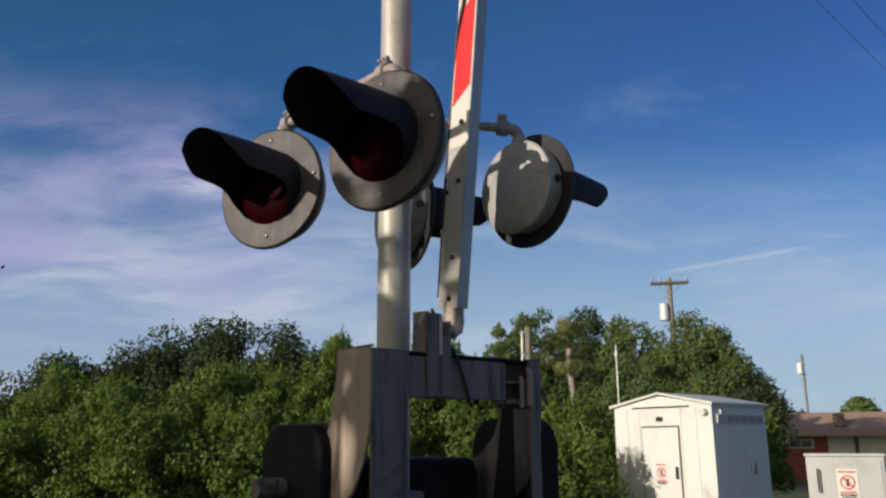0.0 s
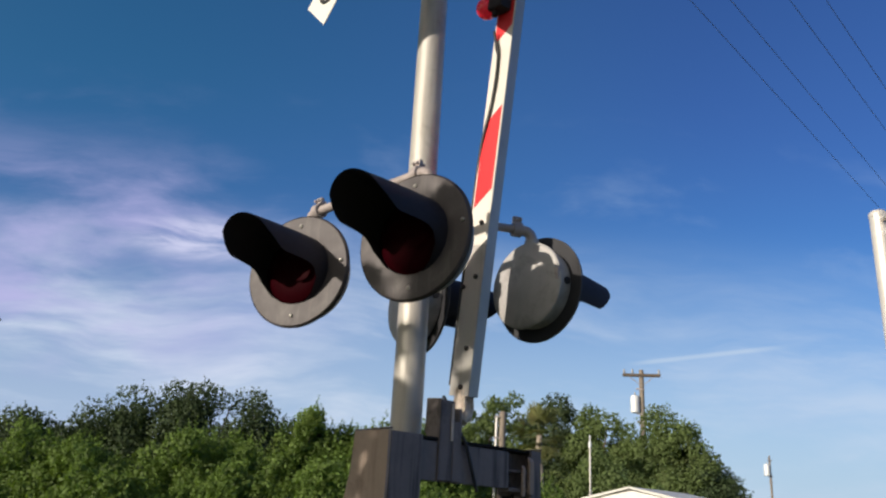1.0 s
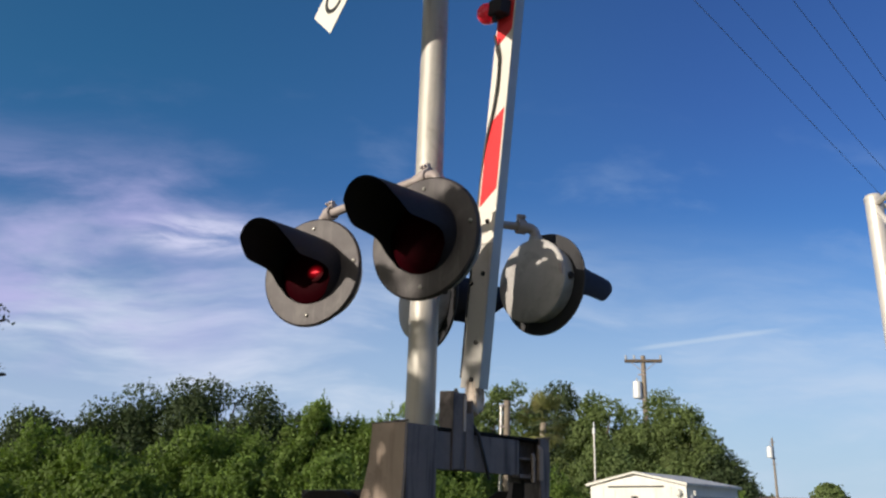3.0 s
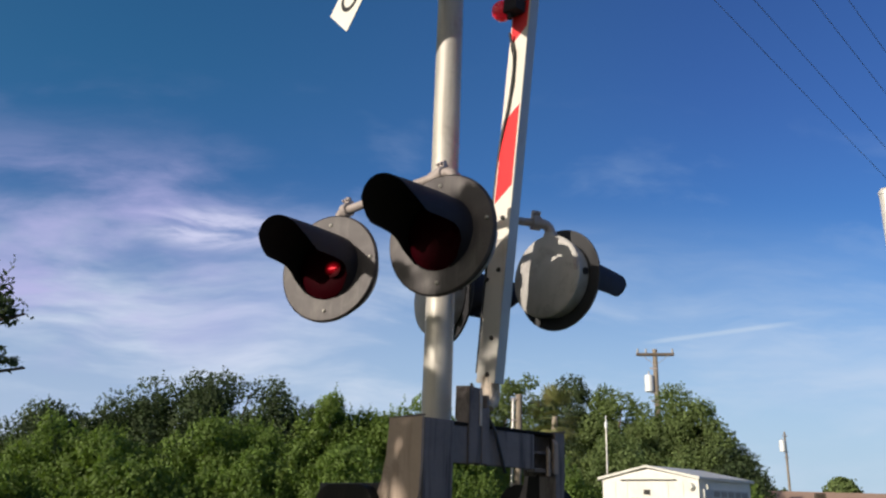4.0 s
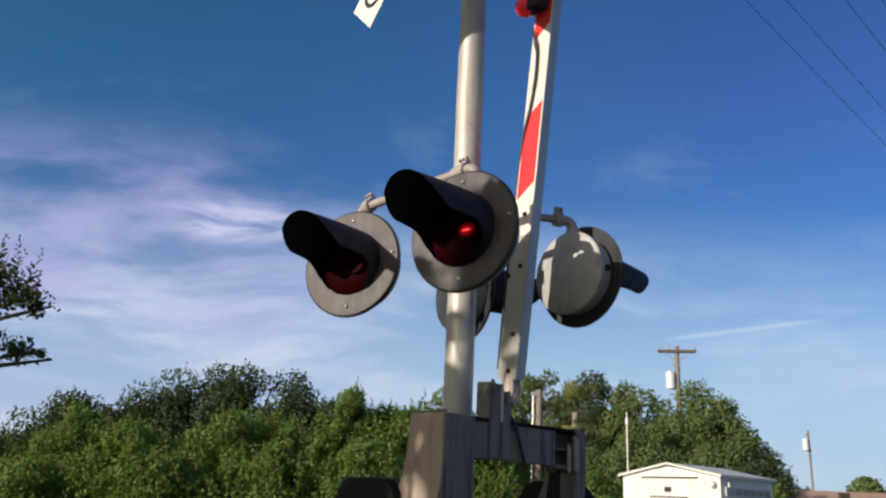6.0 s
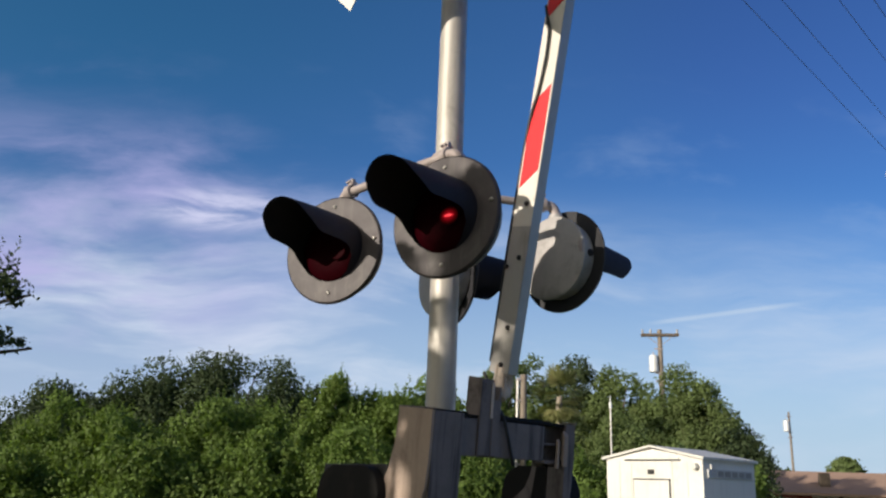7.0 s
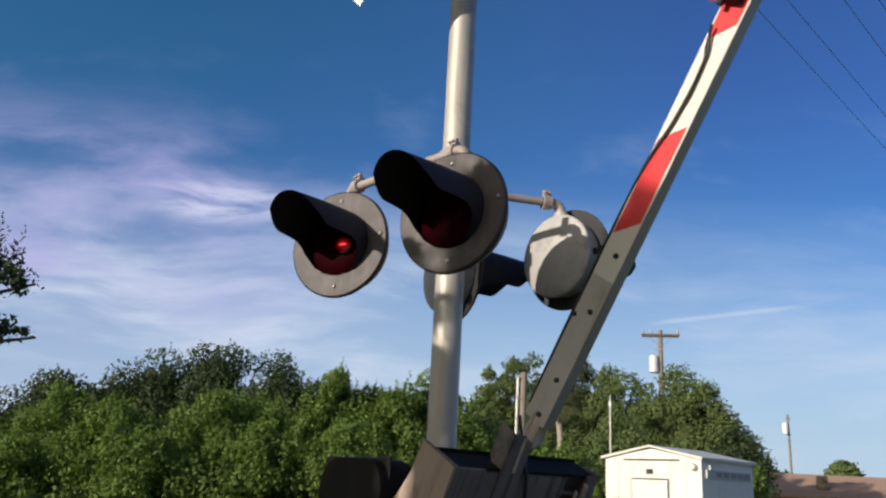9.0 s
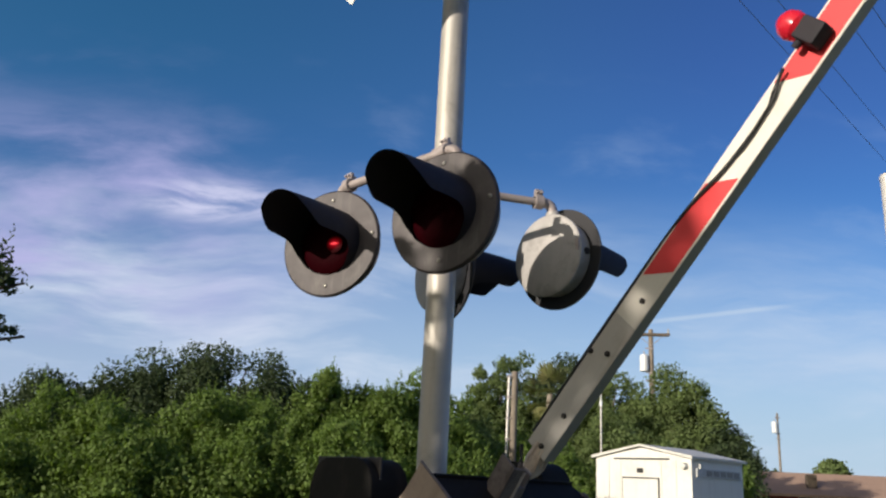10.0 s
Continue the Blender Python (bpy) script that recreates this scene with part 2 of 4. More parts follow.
WOOD = material("weathered_pole_wood", (0.25, 0.21, 0.17), 0.85, 0, 0.3, (0.12, 0.10, 0.085), 0.5, 5, 40, 0.5, streaks=0.5)
WHITE_TANK = material("transformer_enamel", (0.72, 0.74, 0.76), 0.4, 0.1, 0.06, (0.5, 0.48, 0.44), 0.3, 4, 40, 0.05)
PORCELAIN = material("grey_insulator", (0.45, 0.46, 0.48), 0.3, 0, 0.1, bump=0)
TUBE = material("painted_white_tube", (0.68, 0.65, 0.62), 0.45, 0.35, 0.1, (0.42, 0.38, 0.34), 0.35, 3, 40, 0.06, streaks=0.2)
BARK = material("bark", (0.13, 0.10, 0.075), 0.9, 0, 0.35, (0.06, 0.05, 0.04), 0.5, 7, 50, 0.7, streaks=0.5)
LEAF_DARK = material("dark_oak_leaves", (0.056, 0.084, 0.036), 0.65, 0, 0.30, (0.085, 0.110, 0.036), 0.5, 0.8, 9, 0, island=0.40, translucent=0.28, gloss=0.3)
LEAF_BRIGHT = material("bright_shrub_leaves", (0.140, 0.212, 0.050), 0.6, 0, 0.30, (0.200, 0.225, 0.050), 0.5, 0.9, 9, 0, island=0.36, translucent=0.42, gloss=0.3)
LEAF_MID = material("mixed_tree_leaves", (0.150, 0.205, 0.075), 0.65, 0, 0.30, (0.150, 0.165, 0.060), 0.5, 0.8, 9, 0, island=0.38, translucent=0.40, gloss=0.3)
LEAF_PALM = material("palm_leaves", (0.210, 0.225, 0.095), 0.5, 0, 0.25, (0.30, 0.24, 0.11), 0.6, 1.5, 12, 0, island=0.40, translucent=0.35)
PALM_BARK = material("pale_palm_bark", (0.34, 0.29, 0.24), 0.9, 0, 0.3, (0.18, 0.15, 0.12), 0.5, 7, 50, 0.6)
GRASS_SOIL = material("dry_grass_ground", (0.105, 0.115, 0.038), 0.95, 0, 0.35, (0.17, 0.15, 0.075), 0.6, 0.4, 7, 0.6)
GRASS_BLADE = material("grass_blades", (0.13, 0.15, 0.035), 0.7, 0, 0.25, (0.24, 0.21, 0.07), 0.6, 0.7, 9, 0, island=0.4, translucent=0.3)
SHINGLE = material("brown_roof_shingles", (0.42, 0.28, 0.21), 0.9, 0, 0.15, (0.30, 0.20, 0.15), 0.5, 1.2, 8, 0.5)
BRICK = material("red_brick", (0.30, 0.075, 0.055), 0.85, 0, 0.15, (0.22, 0.06, 0.05), 0.4, 1.0, 6, 0.4, island=0.15)
STUCCO = material("cream_stucco", (0.74, 0.68, 0.56), 0.85, 0, 0.08, (0.6, 0.54, 0.44), 0.3, 1.0, 9, 0.3)
GLASS_DARK = material("dark_window_glass", (0.03, 0.035, 0.04), 0.1, 0, 0.1, bump=0)
CONCRETE = material("grey_concrete", (0.36, 0.34, 0.31), 0.9, 0, 0.2, (0.22, 0.2, 0.18), 0.4, 2, 25, 0.4)


# ---- mesh helpers ----
def finish(bm, name, mat, smooth=True):
    me = bpy.data.meshes.new(name)
    bmesh.ops.recalc_face_normals(bm, faces=bm.faces)
    bm.to_mesh(me)
    bm.free()
    me.materials.append(mat)
    if smooth:
        me.polygons.foreach_set("use_smooth", [True] * len(me.polygons))
        me.set_sharp_from_angle(angle=radians(38))
    return me


def part(name, bm, mat, parent=None, label="", at=None, smooth=True):
    """Links a bmesh, or a ready mesh, as one mesh object under a thing or a part."""
    me = finish(bm, name, mat, smooth) if isinstance(bm, bmesh.types.BMesh) else bm
    ob = new(name, me)
    if smooth and 8 < len(me.vertices) < 3000:
        ob.modifiers.new("even_normals", "WEIGHTED_NORMAL").keep_sharp = True
    ob.parent = parent
    if at is not None:
        ob.matrix_basis = at
    return tagged(ob, label)


def thing(name, label, category, at=None, group="", kind=""):
    ob = new(name)
    if at is not None:
        ob.matrix_basis = at
    return tagged(ob, label, category, group, kind)


def box(bm, x0, x1, y0, y1, z0, z1, bevel=0.0, at=None):
    r = bmesh.ops.create_cube(bm, size=1.0, matrix=Matrix.LocRotScale(((x0 + x1) / 2, (y0 + y1) / 2, (z0 + z1) / 2), None,
                                                                     (x1 - x0, y1 - y0, z1 - z0)))
    verts = r["verts"]
    if bevel:
        edges = {e for v in verts for e in v.link_edges}
        rb = bmesh.ops.bevel(bm, geom=list(edges), offset=bevel, segments=2, affect="EDGES", profile=0.5)
        verts = list({v for f in rb["faces"] for v in f.verts} | {v for v in verts if v.is_valid})
    if at is not None:
        bmesh.ops.transform(bm, matrix=at, verts=verts)
    return verts


def tube(bm, points, radius, sides=16, cap=True):
    """A pipe along points; radius may be one number or one for each point."""
    pts = [Vector(p) for p in points]
    radii = radius if isinstance(radius, (list, tuple)) else [radius] * len(pts)
    rings, side = [], None
    for i, p in enumerate(pts):
        d = (pts[min(i + 1, len(pts) - 1)] - pts[max(i - 1, 0)]).normalized()
        if side is None:
            side = d.orthogonal().normalized()
        side = (side - d * side.dot(d)).normalized()
        up = d.cross(side)
        rings.append([bm.verts.new(p + (side * math.cos(a) + up * math.sin(a)) * radii[i])
                      for a in (2 * math.pi * k / sides for k in range(sides))])
    for a, b in zip(rings, rings[1:]):
        for k in range(sides):
            bm.faces.new((a[k], a[(k + 1) % sides], b[(k + 1) % sides], b[k]))
    if cap:
        bm.faces.new(rings[0][::-1])
        bm.faces.new(rings[-1])
    return bm


def bend(a, corner, b, r, steps=8):
    """Points of a pipe run a - corner - b with the corner rounded."""
    a, c, b = Vector(a), Vector(corner), Vector(b)
    p, q = c + (a - c).normalized() * r, c + (b - c).normalized() * r
    return [a] + [p.lerp(c, t).lerp(c.lerp(q, t), t) for t in (k / steps for k in range(steps + 1))] + [b]


def lathe(bm, profile, sides=40, at=None):
    """Turns (radius, height) pairs round the z axis."""
    rings = []
    for r, h in profile:
        if r < 1e-5:
            rings.append([bm.verts.new((0, 0, h))])
        else:
            rings.append([bm.verts.new((r * math.cos(2 * math.pi * k / sides), r * math.sin(2 * math.pi * k / sides), h)) for k in range(sides)])
    for a, b in zip(rings, rings[1:]):
        for k in range(sides):
            j = (k + 1) % sides
            if len(a) == 1:
                bm.faces.new((a[0], b[j], b[k]))
            elif len(b) == 1:
                bm.faces.new((a[k], a[j], b[0]))
            else:
                bm.faces.new((a[k], a[j], b[j], b[k]))
    if at is not None:
        bmesh.ops.transform(bm, matrix=at, verts=[v for ring in rings for v in ring])
    return bm


def slab(bm, outline, y0, y1, bevel=0.0):
    """Extrudes an outline of (x, z) pairs from y0 to y1."""
    a = [bm.verts.new((x, y0, z)) for x, z in outline]
    b = [bm.verts.new((x, y1, z)) for x, z in outline]
    faces = [bm.faces.new(a), bm.faces.new(b[::-1])]
    for i in range(len(outline)):
        j = (i + 1) % len(outline)
        faces.append(bm.faces.new((a[j], a[i], b[i], b[j])))
    if bevel:
        bmesh.ops.bevel(bm, geom=list({e for f in faces for e in f.edges}), offset=bevel, segments=2, affect="EDGES", profile=0.5)
    return bm


def fresh():
    return bmesh.new()


def lettering(body, size, mat, parent, at, name="lettering"):
    curve = bpy.data.curves.new(name, "FONT")
    curve.space_character = 1.1
    curve.body, curve.size, curve.extrude, curve.align_x, curve.align_y = body, size, 0.0012, "CENTER", "CENTER"
    ob = bpy.data.objects.new(name, curve)
    scene.collection.objects.link(ob)
    me = bpy.data.meshes.new_from_object(ob.evaluated_get(bpy.context.evaluated_depsgraph_get()))
    bpy.data.objects.remove(ob)
    me.materials.clear()
    me.materials.append(mat)
    return part(name, me, mat, parent, "", at)


# ---- the crossing: x falls with the gate arm, -y faces the road's traffic ----
CROSSING = pose(0, 0, 0, 0, 0, -53.65)
PIVOT = Vector((-0.2945, 0.0, 1.4015))
FRONT = Matrix.Rotation(radians(90), 4, "X")      # turns lathe axes to face -y


def arc_hood(bm, radius, length, wrap, taper, thick=0.003):
    """A cut-away visor: nearly closed at the disc, its lower lip swept up towards the tip."""
    steps, around = 14, 30
    for r, flip in ((radius, False), (radius - thick, True)):
        rows = []
        for i in range(steps + 1):
            s = i / steps
            half = radians(wrap + (166 - wrap) * math.exp(-(s / 0.12) ** 1.5) - 34 * max(0.0, (s - 0.72) / 0.28) ** 2)
            tip = 1.0 - taper * s
            row = []
            for k in range(around + 1):
                a = -half + 2 * half * k / around
                y = -(length * s - 0.070 * s ** 3 * (1 - math.cos(a)))
                row.append(bm.verts.new((r * tip * math.sin(a), y, r * tip * math.cos(a) - 0.014 * s * s)))
            rows.append(row)
        for a, b in zip(rows, rows[1:]):
            for k in range(around):
                f = (a[k], a[k + 1], b[k + 1], b[k])
                bm.faces.new(f[::-1] if flip else f)
    return bm


def flasher(signal, at, long_hood, wrap, taper):
    """One flashing light: housing with its disc, lens, visor and disc bolts."""
    bm = fresh()
    lathe(bm, [(0.12, 0.0), (0.192, -0.010), (0.198, -0.070), (0.194, -0.082), (0.208, -0.086), (0.208, -0.098), (0.196, -0.110), (0.11, -0.124), (0, -0.129)], 44, FRONT)
    lathe(bm, [(0.036, -0.03), (0.036, 0.03), (0.030, 0.045), (0.0, 0.045)], 20, Matrix.Translation((0, 0.06, 0.192)))
    body = part("housing", bm, HOUSING, signal, "faded silver signal housing with a hinged back", at)
    bm = fresh()
    lathe(bm, [(0.150, 0.004), (0.20, 0.012), (0.2475, 0.008), (0.254, -0.004), (0.250, -0.008), (0.2475, 0.002), (0.20, 0.006), (0.150, -0.002)], 64, FRONT)
    part("background_disc", bm, DISC, body, "weathered black background disc")
    bm = fresh()
    lathe(bm, [(0.2555, 0.0), (0.2555, -0.010), (0.250, -0.012), (0.2, -0.007), (0.150, -0.007)], 64, FRONT)
    part("disc_back", bm, DISC_BACK, body, "dark back of the disc with a folded rim")
    bm = fresh()
    lathe(bm, [(0.152, 0.006), (0.146, 0.018), (0.11, 0.036), (0.06, 0.046), (0, 0.049)], 40, FRONT)
    part("lens", bm, LENS, body, "dark red round lens")
    part("visor", arc_hood(fresh(), 0.158, long_hood, wrap, taper), HOOD_IN, body, "long black cut-away visor")
    for x, z in ((0, 0.205), (0, -0.205), (0.222, 0.03), (-0.222, 0.03)):
        bm = fresh()
        lathe(bm, [(0.009, 0.0), (0.009, 0.005), (0.006, 0.008), (0.0, 0.009)], 10, Matrix.Translation((x, -0.010, z)) @ FRONT)
        part("disc_bolt", bm, BRIGHT, body, "bright disc bolt")
    bm = fresh()
    box(bm, -0.202, -0.162, 0.092, 0.112, -0.01, 0.05, 0.005)
    part("latch", bm, GALV, body)
    bm = fresh()
    lathe(bm, [(0.0, 0.004), (0.017, 0.004), (0.017, -0.006), (0.0, -0.006)], 16, Matrix.Translation((-0.199, 0.045, 0.0)) @ Matrix.Rotation(radians(90), 4, "Y"))
    part("cable_port", bm, BOLT, body)
    return body


def clamp(bm, x, y, z):
    """A two-bolt pipe clamp round a pipe along x."""
    lathe(bm, [(0.026, -0.022), (0.034, -0.020), (0.034, 0.020), (0.026, 0.022)], 20, Matrix.Translation((x, y, z)) @ Matrix.Rotation(radians(90), 4, "Y"))
    box(bm, x - 0.020, x + 0.020, y - 0.010, y + 0.010, z + 0.028, z + 0.062, 0.003)
    for dx in (-0.010, 0.012):
        box(bm, x + dx - 0.005, x + dx + 0.005, y - 0.024, y + 0.024, z + 0.040, z + 0.050, 0.002)


signal = thing("crossing_signal", "railway crossing signal mast with four red flashing lights", "railway signal", CROSSING)
bm = fresh()
lathe(bm, [(0.064, 0.25), (0.064, 4.40), (0.066, 4.40), (0.066, 4.415), (0.064, 4.415), (0.0625, 5.20), (0.04, 5.23), (0, 5.24)], 40)
part("mast", bm, ALU, signal, "weathered aluminium tube mast")
bm = fresh()
lathe(bm, [(0.0, 0.0), (0.20, 0.0), (0.20, 0.03), (0.11, 0.05), (0.085, 0.30), (0.0, 0.30)], 32)
part("mast_base", bm, STEEL, signal, "grey cast mast base")
for z in (2.70, 3.00):
    bm = fresh()
    lathe(bm, [(0.064, z - 0.03), (0.080, z - 0.025), (0.080, z + 0.025), (0.064, z + 0.03)], 32)
    part("mast_collar", bm, GALV, signal)

PIPE_Z = 2.875
bm = fresh()
tube(bm, bend((-0.372, -0.288, PIPE_Z), (-0.438, -0.288, PIPE_Z), (-0.425, -0.288, 2.72), 0.050), 0.0245)
tube(bm, bend((0.27, -0.240, PIPE_Z), (0.345, -0.235, PIPE_Z), (0.345, -0.235, 2.72), 0.06), 0.0245)
tube(bm, [(-0.375, -0.288, PIPE_Z), (0.0, -0.262, PIPE_Z), (0.28, -0.240, PIPE_Z)], 0.021)
tube(bm, [(0, 0, PIPE_Z), (0, -0.275, PIPE_Z)], 0.026)
pipe = part("crossarm", bm, GALV, signal, "grey pipe crossarm with elbows")
for x, y in ((-0.372, -0.288), (0.27, -0.240)):
    bm = fresh()
    clamp(bm, x, y, PIPE_Z)
    part("pipe_clamp", bm, GALV, pipe)
for ex, ey in ((0.222, 0.484), (-0.258, 0.228)):
    zb = 2.850
    bm = fresh()
    e = Vector((ex, ey, zb))
    near = e * 0.86 + Vector((0, 0, zb * 0.14))
    tube(bm, bend(near, e, (ex, ey, 2.70), 0.05), 0.0245)
    tube(bm, [(0, 0, zb), near], 0.019)
    pipe = part("side_arm", bm, GALV, signal, "grey pipe arm with an elbow")
    bm = fresh()
    clamp(bm, 0, 0, 0)
    bmesh.ops.transform(bm, matrix=Matrix.Translation(near) @ Matrix.Rotation(math.atan2(ey, ex), 4, "Z"), verts=bm.verts)
    part("pipe_clamp", bm, GALV, pipe)

LIGHTS = (  # x, y, z of the disc centre, the turn of its face, its size and the length of its visor
    (-0.392, -0.349, 2.580, 25.0, 1.0, 0.43),
    (0.328, -0.283, 2.586, 16.1, 1.0, 0.41),
    (0.215, 0.548, 2.590, 182.0, 0.955, 0.43),
    (-0.269, 0.281, 2.544, 167.0, 0.955, 0.42),
)
lamps = []
for i, (x, y, z, turn, size, hood) in enumerate(LIGHTS):
    body = flasher(signal, pose(x, y, z, 0, 0, turn) @ Matrix.Scale(size, 4), hood, 94 if i < 2 else 108, 0.21 if i < 2 else 0.12)
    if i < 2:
        # disc added before the lens; turning its glowing face out replaces switching
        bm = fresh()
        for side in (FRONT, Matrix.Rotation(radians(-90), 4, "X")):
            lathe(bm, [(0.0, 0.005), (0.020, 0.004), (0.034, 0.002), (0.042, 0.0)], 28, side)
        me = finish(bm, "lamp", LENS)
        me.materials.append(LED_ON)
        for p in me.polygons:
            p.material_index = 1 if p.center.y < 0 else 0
        lamp = part("lamp", me, LENS, body, "added two-faced disc, one face painted with the lamp's glow")
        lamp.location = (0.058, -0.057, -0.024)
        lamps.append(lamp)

# crossbuck
buck = part("crossbuck", slab(fresh(), [(-0.03, 4.015), (0.03, 4.015), (0.03, 4.055), (-0.03, 4.055)], -0.50, -0.06, 0.004),
            GALV, signal, "white crossbuck on steel brackets")
part("bracket", slab(fresh(), [(-0.03, 4.255), (0.03, 4.255), (0.03, 4.295), (-0.03, 4.295)], -0.50, -0.06, 0.004), GALV, buck)
for k, (angle, words) in enumerate(((45.0, "CROSSING"), (-45.0, "RAIL  ROAD"))):
    at = Matrix.Translation((0.195, -0.50 - 0.008 * k, 4.170)) @ Matrix.Rotation(radians(-angle), 4, "Y")
    bm = fresh()
    box(bm, -0.61, 0.61, -0.0015, 0.0015, -0.1145, 0.1145, 0.0)
    part("blade", bm, SIGN_WHITE, buck, "white sheet-metal blade", at)
    lettering(words, 0.215, SIGN_BLACK, signal, at @ Matrix.Translation((0, -0.003, 0)) @ Matrix.Rotation(radians(90), 4, "X"))

# gate mechanism case on the mast
mech = thing("gate_mechanism", "black painted gate mechanism case clamped to the mast", "gate mechanism", CROSSING)
bm = fresh()
arch = lambda x0, x1, z0, z1, r: [(x0, z0), (x1, z0), (x1, z1 - r)] + [(x1 - r + r * math.sin(a), z1 - r + r * math.cos(a)) for a in (radians(90 - 18 * k) for k in range(1, 5))] + \
    [(x1 - r, z1), (x0 + r, z1)] + [(x0 + r - r * math.sin(a), z1 - r + r * math.cos(a)) for a in (radians(18 * k) for k in range(1, 5))] + [(x0, z1 - r)]
slab(bm, arch(-0.52, -0.075, 0.86, 1.50, 0.06), -0.10, 0.48, 0.012)
case = part("case", bm, CASE, mech, "black sheet-metal case")
for x0, x1, y0, y1, z1 in ((-0.47, -0.02, -0.29, -0.10, 1.625), (-0.24, 0.08, 0.60, 0.80, 1.66)):
    bm = fresh()
    slab(bm, arch(x0, x1, 1.05, z1, 0.11), y0, y1, 0.012)
    part("end_cover", bm, CASE, mech, "rounded black end cover")
bm = fresh()
box(bm, -0.495, -0.025, -0.245, -0.235, 1.10, 1.632, 0.003)
part("cover_seam", bm, BOLT, mech)
for z in (1.0, 1.32):
    bm = fresh()
    box(bm, -0.09, 0.09, -0.085, 0.085, z, z + 0.07, 0.012)
    part("mast_clamp", bm, STEEL, mech, "grey steel mast clamp")
bm = fresh()
lathe(bm, [(0.0, -0.40), (0.035, -0.40), (0.035, 0.72), (0.0, 0.72)], 24, Matrix.Translation((PIVOT.x, 0, PIVOT.z)) @ Matrix.Rotation(radians(-90), 4, "X"))
part("main_shaft", bm, STEEL, mech)
for x, y in ((-0.42, 0.0), (-0.20, 0.40)):
    bm = fresh()
    tube(bm, [(x, y, 0.0), (x, y, 0.88)], 0.035)
    part("conduit", bm, STEEL, mech)

# gate arm with its yoke, which turns about the main shaft
gate = thing("crossing_barrier", "red and white striped crossing gate arm on a steel yoke", "barrier", CROSSING @ Matrix.Translation(PIVOT))
SHIFT = Matrix.Translation(-PIVOT)


def gate_part(name, bm, mat, label="", parent=None, smooth=True):
    bmesh.ops.transform(bm, matrix=SHIFT, verts=bm.verts)
    return part(name, bm, mat, parent or gate, label, None, smooth)


SIDE = [(0.215, 1.880), (0.000, 1.885), (-0.005, 1.74), (-0.035, 1.64), (-0.06, 1.58), (-0.16, 1.50), (-0.34, 1.46), (-0.36, 1.38),
        (-0.34, 1.33), (-0.20, 1.30), (0.02, 1.32), (0.12, 1.40), (0.18, 1.50), (0.21, 1.60), (0.215, 1.70)]
SIDE_ROUND = [(0.215, 1.880), (0.13, 1.878), (0.06, 1.855), (0.02, 1.815), (0.0, 1.76)] + SIDE[3:]
for y0, y1, lip in ((-0.247, -0.235, -1), (0.560, 0.572, 1)):
    bm = fresh()
    slab(bm, SIDE if lip < 0 else SIDE_ROUND, y0, y1, 0.003)
    # the far plate takes the darker steel to carry its recess's shade
    gate_part("side_plate", bm, FADED if lip < 0 else STEEL, "faded beige-grey side plate with a curved foot" if lip < 0 else "side plate with a curved foot, darkened for its shaded recess")
    bm = fresh()
    box(bm, -0.004 if lip < 0 else 0.14, 0.222, y0, y1, 1.882, 1.889, 0.002)
    gate_part("plate_cap", bm, STEEL)
    bm = fresh()
    box(bm, 0.203, 0.217, y1 if lip < 0 else y0 - 0.050, y1 + 0.150 if lip < 0 else y0, 1.30, 1.878, 0.003)
    gate_part("front_flange", bm, STEEL, "dark steel front flange")
bm = fresh()
box(bm, 0.080, 0.201, -0.234, 0.556, 1.866, 1.878, 0.003)
box(bm, 0.070, 0.080, -0.234, 0.556, 1.780, 1.890, 0.003)
gate_part("top_cover", bm, CASE, "black top cover of the yoke")
bm = fresh()
box(bm, 0.172, 0.200, -0.085, 0.395, 1.715, 1.862, 0.005)
box(bm, 0.12, 0.200, -0.085, 0.395, 1.852, 1.862, 0.003)
gate_part("cross_beam", bm, STEEL, "worn grey steel cross beam")
# paler paint here imitates a strip that the sun lights
bm = fresh()
slab(bm, [(0.212, 1.700), (0.226, 1.700), (0.226, 1.830), (0.212, 1.850)], 0.492, 0.520, 0.003)
gate_part("latch_plate", bm, FADED, "pale latch plate, sunlit look put into its colour")
bm = fresh()
box(bm, 0.150, 0.200, 0.397, 0.510, 1.705, 1.722, 0.003)
gate_part("bracket_rib", bm, STEEL)
bm = fresh()
box(bm, 0.150, 0.196, 0.397, 0.510, 1.782, 1.794, 0.003)
gate_part("bracket_rib", bm, STEEL)
# black trapezoid sheet, added for the dark opening in the yoke
bm = fresh()
slab(bm, [(0.03, 1.34), (0.15, 1.34), (0.15, 1.700), (0.09, 1.700)], 0.470, 0.480, 0.003)
gate_part("dark_opening", bm, CASE, "added black sheet in place of a dark opening")
bm = fresh()
box(bm, 0.128, 0.140, 0.397, 0.556, 1.690, 1.864, 0.003)
gate_part("back_panel", bm, STEEL)
# second pale strip, sunlit by colour like the first
bm = fresh()
slab(bm, [(0.212, 1.690), (0.224, 1.690), (0.224, 1.800), (0.212, 1.815)], 0.455, 0.470, 0.003)
gate_part("latch_plate", bm, FADED, "pale latch plate, sunlit look put into its colour")
# bracket between beam and arm
bm = fresh()
slab(bm, [(0.205, 1.715), (0.205, 2.028), (0.120, 2.035), (0.118, 1.90), (0.170, 1.85), (0.175, 1.715)], 0.002, 0.014, 0.003)
slab(bm, [(0.205, 1.715), (0.205, 2.000), (0.125, 2.005), (0.175, 1.86), (0.175, 1.715)], 0.105, 0.117, 0.003)
box(bm, 0.196, 0.208, 0.002, 0.072, 1.72, 2.024, 0.003)
box(bm, 0.197, 0.209, 0.074, 0.117, 1.72, 1.945, 0.003)
